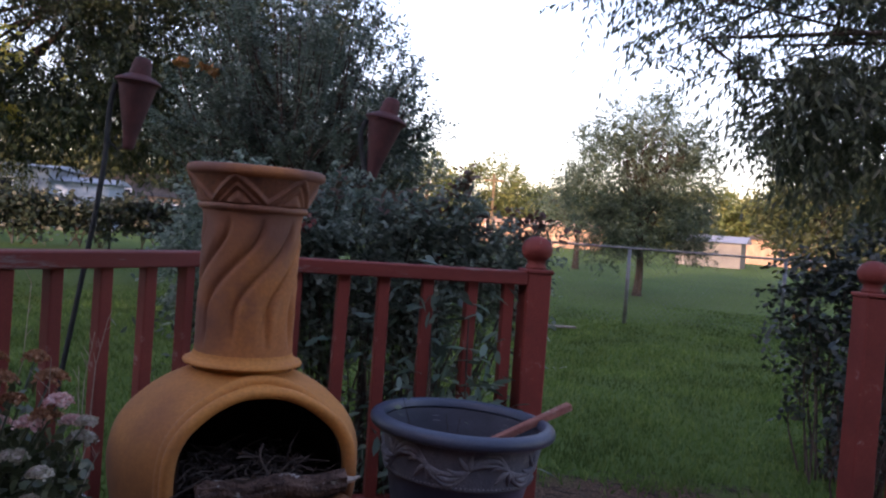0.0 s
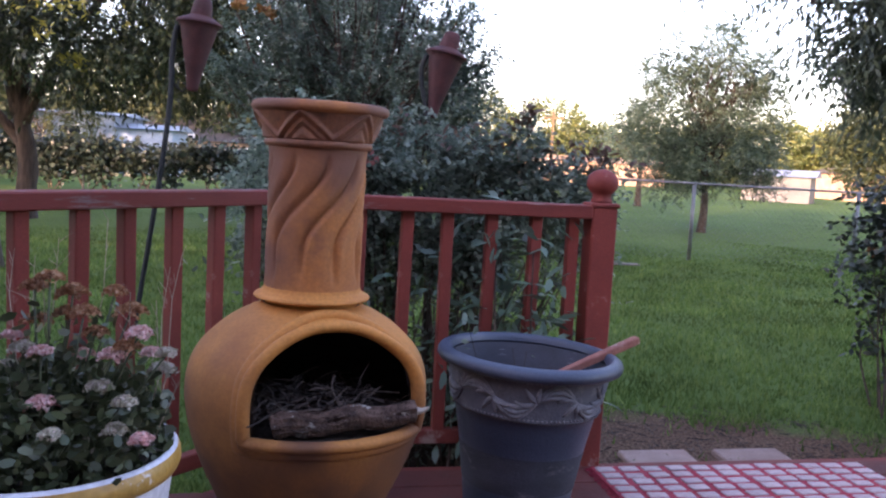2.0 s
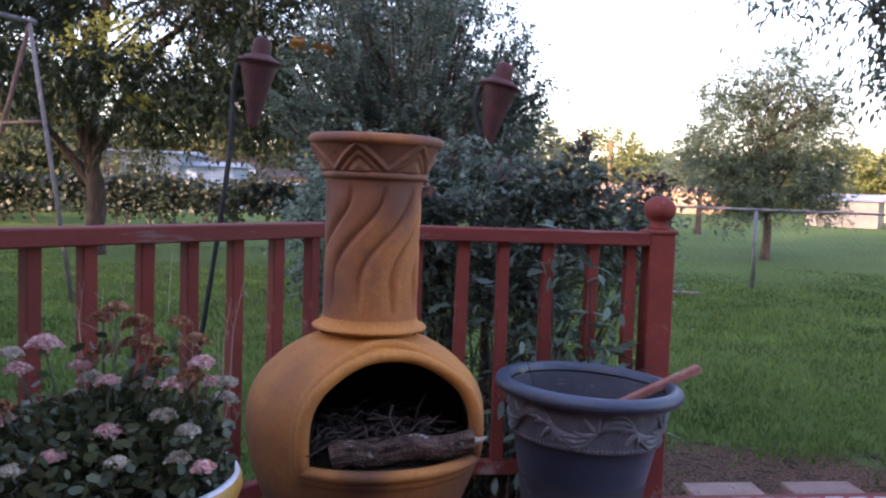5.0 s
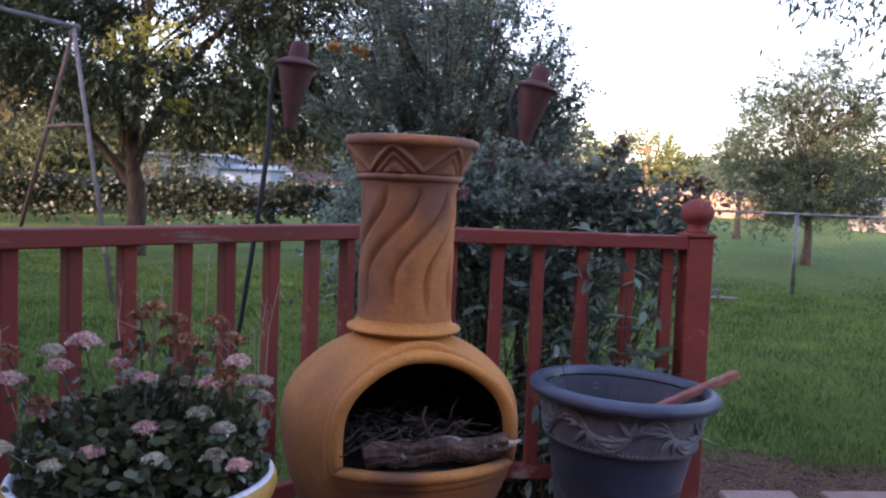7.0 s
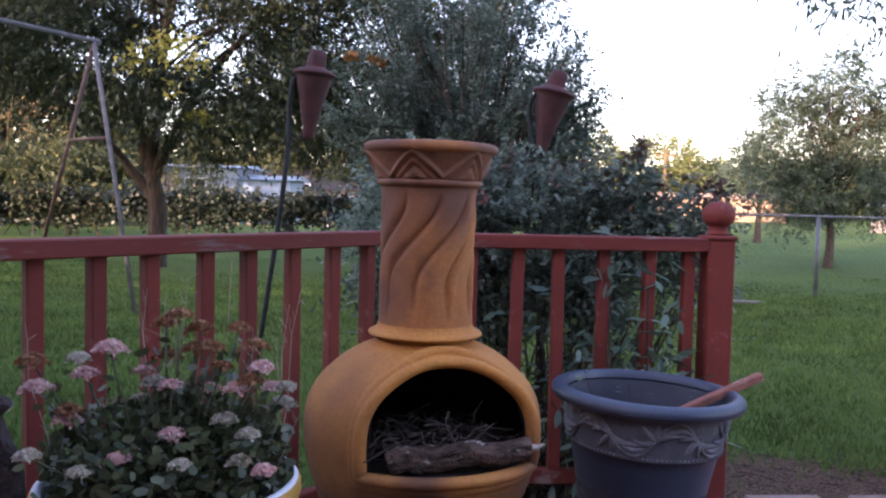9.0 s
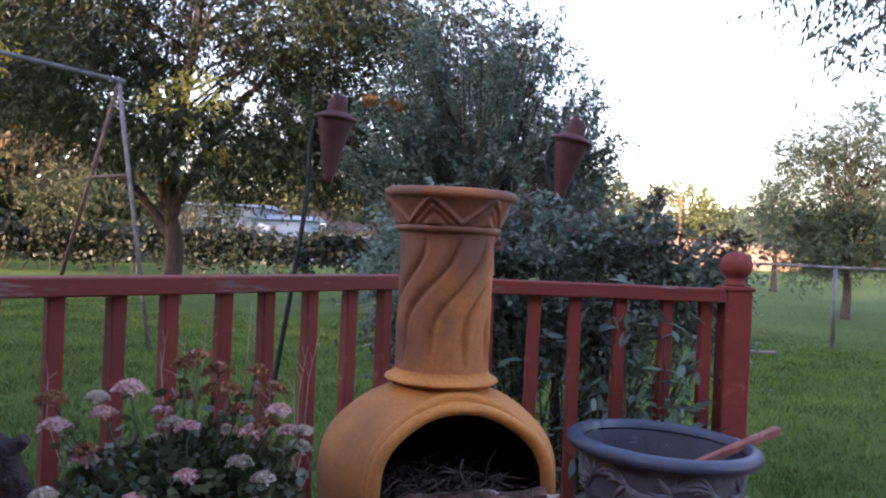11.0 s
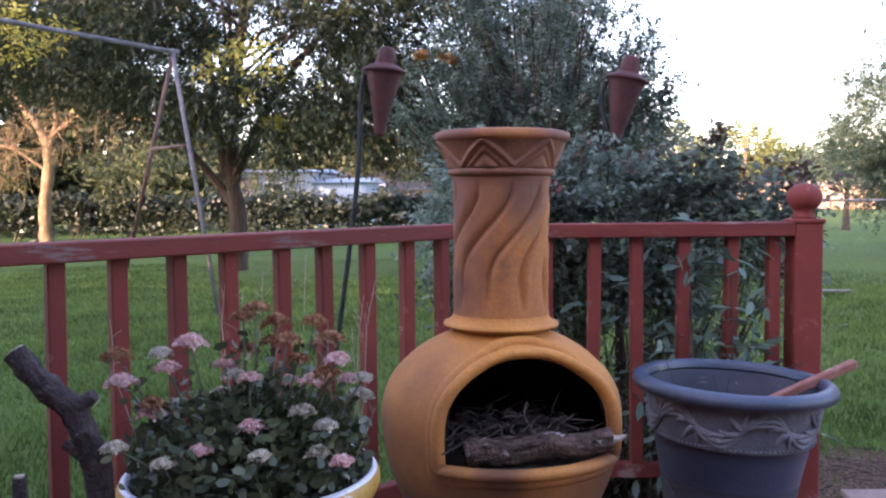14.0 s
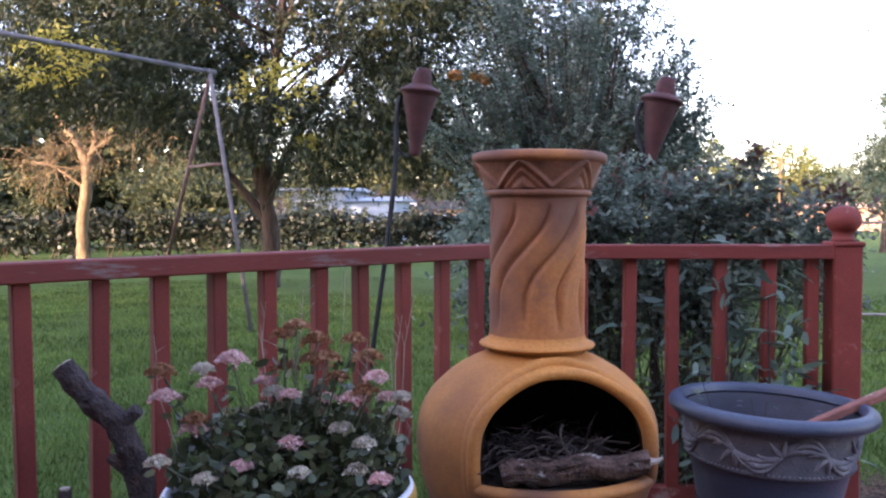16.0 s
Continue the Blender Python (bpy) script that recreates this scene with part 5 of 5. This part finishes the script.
tree("pecan_tree", "pecan tree with low overhanging sprays of leaves", (7.2, 8.6, GROUND), [(0, 0, -0.1), (-0.1, 0, 1.2), (-0.5, -0.1, 2.6), (-1.4, -0.2, 3.9)], 0.2,
     [((-5.7, -1.0, 3.45), (0.3, 0.4, 0.22)), ((-5.15, -1.0, 3.15), (0.45, 0.4, 0.28)), ((-4.6, -1.0, 2.9), (0.4, 0.5, 0.35)), ((-4.3, -1.0, 2.5), (0.35, 0.5, 0.42)), ((-3.75, -0.9, 2.45), (0.5, 0.6, 0.65)), ((-3.0, -0.8, 2.6), (0.9, 0.8, 1.05)), ((-3.9, -0.9, 3.8), (1.4, 0.9, 0.6)), ((-2.0, -0.6, 2.7), (1.0, 0.9, 1.2))], 270, 16, (0.17, 0.17, 0.13), (0.105, 0.028), LEAF_SPRAY, TRUNK, 12, 0.1, 0.7,
     extra_limbs=[([(-0.4, 0, 2.4), (-1.6, -0.5, 2.9), (-3.4, -0.9, 3.2), (-5.4, -1.0, 3.5)], 0.032)], twig=(0.34, 10, 0.5, 0.2, 0.75))
tree("small_tree", "small tree standing on the far lawn", (4.7, 31.5, GROUND), [(0, 0, -0.1), (0, 0, 1), (0.1, 0, 2.4)], 0.14, [((0, 0, 2.6), (1.6, 1.4, 1.2)), ((-0.6, 0, 1.9), (1.0, 1.0, 0.7))], 90, 36, (0.25, 0.25, 0.2), (0.16, 0.07), LEAF_YOUNG, TRUNK, 16)
tree("small_tree", "yellow-green tree beside the shed", (10.6, 24.5, GROUND), [(0, 0, -0.1), (0, 0, 1), (0.1, 0, 3.0)], 0.16, [((0, 0, 2.7), (2.0, 1.6, 1.5)), ((1.2, 0, 1.9), (1.3, 1.0, 1.0)), ((-1.0, 0, 2.0), (1.0, 0.9, 0.8)), ((0.2, 0, 1.3), (1.6, 1.2, 0.7))], 260, 46, (0.22, 0.22, 0.2), (0.17, 0.075), LEAF_BACK, TRUNK, 20)


def sprays(where, centre, radii, n, mat, length, width, label):
    core = in_blobs([(centre, radii)], max(4, n // 22), 0.1)
    pts = (core[:, None] + RNG.normal(size=(len(core), 22, 3)) * np.array(radii) * 0.2).reshape(-1, 3)
    leaves("bright_spray", pts, length, width, mat, where, 0.6, label, kind="stuff")


for ob in list(scene.collection.objects):
    if ob.name == "pecan_tree":
        # Sunlit parts of the crown, imitated by leaf colour.
        sprays(ob, (1.45, -2.3, 3.0), (0.62, 0.45, 0.42), 330, LEAF_GOLD, 0.12, 0.042, "yellow-green leaves coloured as if sunlit")
        sprays(ob, (1.6, -1.6, 2.3), (0.25, 0.2, 0.12), 60, LEAF_GOLD, 0.15, 0.05, "yellow-green leaves coloured as if sunlit")
        sprays(ob, (-1.9, -2.8, 3.55), (0.9, 0.4, 0.4), 520, LEAF_GOLD, 0.12, 0.042, "yellow-green leaves coloured as if sunlit")
    if ob.name == "pear_tree":
        sprays(ob, (-0.95, -1.1, 2.62), (0.10, 0.1, 0.07), 50, LEAF_ORANGE, 0.08, 0.045, "few orange leaves")
        sprays(ob, (-0.68, -1.1, 2.58), (0.08, 0.1, 0.06), 36, LEAF_ORANGE, 0.08, 0.045, "few orange leaves")


def build_sunlit_tree():
    t = thing("mesquite_tree", "half-bare tree with sunlit trunk and dry orange tufts", "tree", (-16.75, 18.7, GROUND))
    line = smooth_line([(0, 0, -0.1), (-0.05, 0, 1.0), (0.15, 0, 2.2), (0.02, 0, 2.9), (-0.46, 0, 3.55), (-1.6, 0, 4.8), (-2.6, 0, 5.6)], 5)
    mesh("trunk", *tube(line, [0.175 - 0.004 * i for i in range(len(line))], 12, 0.45, freq=4), DEADWOOD, t, smooth=True)
    pieces, ends = [], []
    for pts, r in (([(0.1, 0, 2.5), (0.35, 0.1, 3.3), (0.3, 0, 4.3), (0.6, 0, 5.4)], 0.10), ([(0.2, 0, 2.9), (1.0, 0, 3.35), (2.0, 0, 3.5), (3.2, 0.1, 3.2)], 0.06), ([(0.1, 0, 2.0), (-0.8, -0.2, 2.6), (-1.9, 0, 2.8)], 0.05)):
        ln = smooth_line(pts, 6)
        pieces.append(tube(ln, [r * (1 - 0.7 * i / (len(ln) - 1)) for i in range(len(ln))], 7, 0.2))
        for _ in range(20):
            b = ln[RNG.integers(4, len(ln))]
            e = b + Vector((RNG.normal() * 0.7, RNG.normal() * 0.5, RNG.normal() * 0.5))
            mid = b.lerp(e, 0.5) + Vector(RNG.normal(size=3)) * 0.12
            l2 = smooth_line([b, mid, e], 4)
            pieces.append(tube(l2, [0.022 * (1 - 0.08 * i) for i in range(len(l2))], 4))
            ends.append(e)
            for _ in range(4):
                p = l2[RNG.integers(3, len(l2))]
                g = p + Vector(RNG.normal(size=3)) * 0.28
                pieces.append(tube([p, p.lerp(g, 0.5) + Vector(RNG.normal(size=3)) * 0.05, g], [0.010, 0.007, 0.004], 4))
                ends.append(g)
    mesh("branchwork", *joined(*pieces), DEADWOOD, t, "tangle of bare brown limbs", smooth=True)["kind"] = "stuff"
    e = np.array([tuple(q) for q in ends])
    pick = e[RNG.random(len(e)) < 0.45]
    st, wy = twigs_round(pick, 3, (0.12, 0.12, 0.1), 0.1)
    twig_leaves("dry_foliage", st, wy, 0.25, 8, (0.10, 0.035), LEAF_DRY, t, 0.4, 0.9, 0.3, "dry orange-brown leaf tufts", "stuff")
    c = in_blobs([((-2.2, 0, 4.9), (2.0, 1.0, 0.9)), ((0.3, 0, 5.4), (1.8, 1.0, 0.8)), ((-2.6, 0.6, 2.2), (1.5, 0.8, 0.9)), ((1.8, 0.8, 2.2), (1.4, 0.8, 0.8))], 110, 0.2)
    st, wy = twigs_round(c, 8, (0.3, 0.3, 0.22), 0.1)
    twig_leaves("crown", st, wy, 0.4, 9, (0.15, 0.055), LEAF_BACK, t, 0.4, 0.9, 0.35)


build_sunlit_tree()


def far_tree(where, w, h, mat, label, per=30, low=0.35):
    tree("background_tree", label, where, [(0, 0, -0.1), (0, 0, h * 0.3), (0.1, 0, h * 0.7)], 0.02 * h + 0.08,
         [((0, 0, h * 0.62), (w * 0.5, w * 0.5, h * 0.36)), ((-w * 0.28, 0, h * low), (w * 0.3, w * 0.3, h * 0.22)), ((w * 0.28, 0, h * low), (w * 0.3, w * 0.3, h * 0.2))], 150, per + 8, (w * 0.06, w * 0.06, h * 0.05), (0.05 * w + 0.06, 0.024 * w + 0.03), mat, TRUNK, 10)


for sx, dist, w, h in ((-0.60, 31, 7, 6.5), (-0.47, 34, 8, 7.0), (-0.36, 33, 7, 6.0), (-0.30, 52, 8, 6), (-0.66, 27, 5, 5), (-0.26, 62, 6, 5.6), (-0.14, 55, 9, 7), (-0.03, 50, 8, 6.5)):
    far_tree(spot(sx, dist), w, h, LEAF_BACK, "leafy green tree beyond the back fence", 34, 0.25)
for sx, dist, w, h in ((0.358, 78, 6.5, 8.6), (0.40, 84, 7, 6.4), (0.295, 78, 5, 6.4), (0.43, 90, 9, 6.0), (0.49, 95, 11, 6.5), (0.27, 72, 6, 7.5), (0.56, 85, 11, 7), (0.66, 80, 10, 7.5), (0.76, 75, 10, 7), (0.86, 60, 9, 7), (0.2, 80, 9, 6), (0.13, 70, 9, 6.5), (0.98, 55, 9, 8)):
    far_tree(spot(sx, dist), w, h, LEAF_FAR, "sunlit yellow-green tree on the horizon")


tree("small_tree", "thin small tree in front of the white house", spot(-0.225, 32), [(0, 0, -0.1), (0, 0, 1), (0.1, 0, 2.2)], 0.08, [((-0.9, 0, 2.2), (1.4, 0.8, 0.5)), ((1.0, 0, 2.0), (1.2, 0.8, 0.6)), ((0.2, 0, 1.5), (1.2, 0.6, 0.3))], 46, 5, (0.3, 0.2, 0.16), (0.15, 0.06), LEAF_BACK, TRUNK, 20, 0.1, twig=(0.4, 9, 0.35, 0.2, 0.3))
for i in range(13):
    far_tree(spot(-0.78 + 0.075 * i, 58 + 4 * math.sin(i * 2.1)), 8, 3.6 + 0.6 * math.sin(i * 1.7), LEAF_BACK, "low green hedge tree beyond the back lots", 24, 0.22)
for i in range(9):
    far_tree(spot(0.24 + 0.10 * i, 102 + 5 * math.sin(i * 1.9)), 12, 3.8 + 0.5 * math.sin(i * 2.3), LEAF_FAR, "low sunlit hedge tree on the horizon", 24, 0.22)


# ---------- buildings far off ----------
def building(name, label, at, ang, w, d, h, wall_mat, roof_mat, rise, windows=(), door=False):
    t = thing(name, label, "building", m=pose(at.x, at.y, GROUND, 0, 0, ang))
    V, F = box((-w / 2, -d / 2, -0.1), (w / 2, d / 2, h))
    mesh("wall", V, F, wall_mat, t)
    o = 0.3
    V = [(-w / 2 - o, -d / 2 - o, h - 0.05), (w / 2 + o, -d / 2 - o, h - 0.05), (w / 2 + o, d / 2 + o, h - 0.05), (-w / 2 - o, d / 2 + o, h - 0.05), (-w / 2 - o, 0, h + rise), (w / 2 + o, 0, h + rise)]
    mesh("roof", V, [(0, 1, 5, 4), (2, 3, 4, 5), (1, 2, 5), (3, 0, 4), (3, 2, 1, 0)], roof_mat, t)
    for x in windows:
        wn_ob = mesh("window", *box((x - 0.5, -d / 2 - 0.04, 1.0), (x + 0.5, -d / 2 + 0.02, 2.0), 0.01), SIDING, t)
        mesh("pane", *box((x - 0.42, -d / 2 - 0.06, 1.08), (x + 0.42, -d / 2 - 0.03, 1.92)), PANE, wn_ob)
    for k in range(int(h / 0.25)):
        mesh("siding_board", *box((-w / 2 - 0.012, -d / 2 - 0.02, k * 0.25), (w / 2 + 0.012, -d / 2 + 0.01, k * 0.25 + 0.235), 0.004), wall_mat, t)
    return t


building("house", "white sided house with pale blue end behind trees", spot(-0.20, 42), 12, 5.6, 6, 2.5, HOUSE_SIDING, HOUSE_SIDING, 0.15, (-1.2, 1.0))
building("carport", "pale blue sided outbuilding behind the fence", spot(-0.125, 41), 12, 3.6, 4, 2.0, BLUE, HOUSE_SIDING, 0.2)
building("house", "low dark-roofed house behind the fence", spot(-0.045, 50), 10, 7, 6, 1.7, BRICKY, ROOF, 1.2, (-1.0,))
building("shed", "small whitish sided shed across the lawn", Vector((15.55, 50.8, 0)), -24, 3.6, 3.2, 1.5, SHED_WALL, SHED_ROOF, 0.35)
building("house", "tan brick house lit by evening sun", spot(0.40, 76), 8, 13, 8, 2.0, BRICKY, BRICKY, 0.5, (-4,))
building("house", "tan house across the far lawn in sunlight", Vector((29, 66, 0)), 20, 9, 8, 2.0, BRICKY, ROOF, 0.8, (-2, 1))
building("house", "pale house on the horizon in sunlight", spot(0.30, 80), 8, 9, 8, 2.0, CREAM, BRICKY, 0.6, (2,))


def build_rail_fence():
    a, b = spot(-0.085, 36), spot(0.03, 36)
    f = thing("rail_fence", "white painted rail fence beyond the hedge", "fence", a)
    d = b - a
    mesh("rail", *tube([Vector((0, 0, 1.25)), d + Vector((0, 0, 1.25))], 0.05, 6), SIDING, f)
    mesh("rail", *tube([Vector((0, 0, 0.75)), d + Vector((0, 0, 0.75))], 0.04, 6), SIDING, f)
    for i in range(7):
        mesh("post", *tube([d * i / 6 + Vector((0, 0, -0.05)), d * i / 6 + Vector((0, 0, 1.35))], 0.06, 6), SIDING, f)


build_rail_fence()


def build_pole():
    at = Vector((2.75, 60, GROUND))
    p = thing("utility_pole", "wooden utility pole with sagging wires", "pole", at)
    mesh("mast", *tube([(0, 0, -0.2), (0, 0, 5.1)], 0.09, 8), DEADWOOD, p)
    mesh("crossarm", *box((-0.7, -0.05, 4.6), (0.7, 0.05, 4.72), 0.01), DEADWOOD, p)
    for z in (4.75, 3.9):
        mesh("wire", *tube(smooth_line([(-14, 2, z + 0.2), (-7, 1, z - 0.25), (0, 0, z), (8, 2, z - 0.4), (16, 4, z - 0.2)], 5), 0.015, 4), POLE, p)


build_pole()
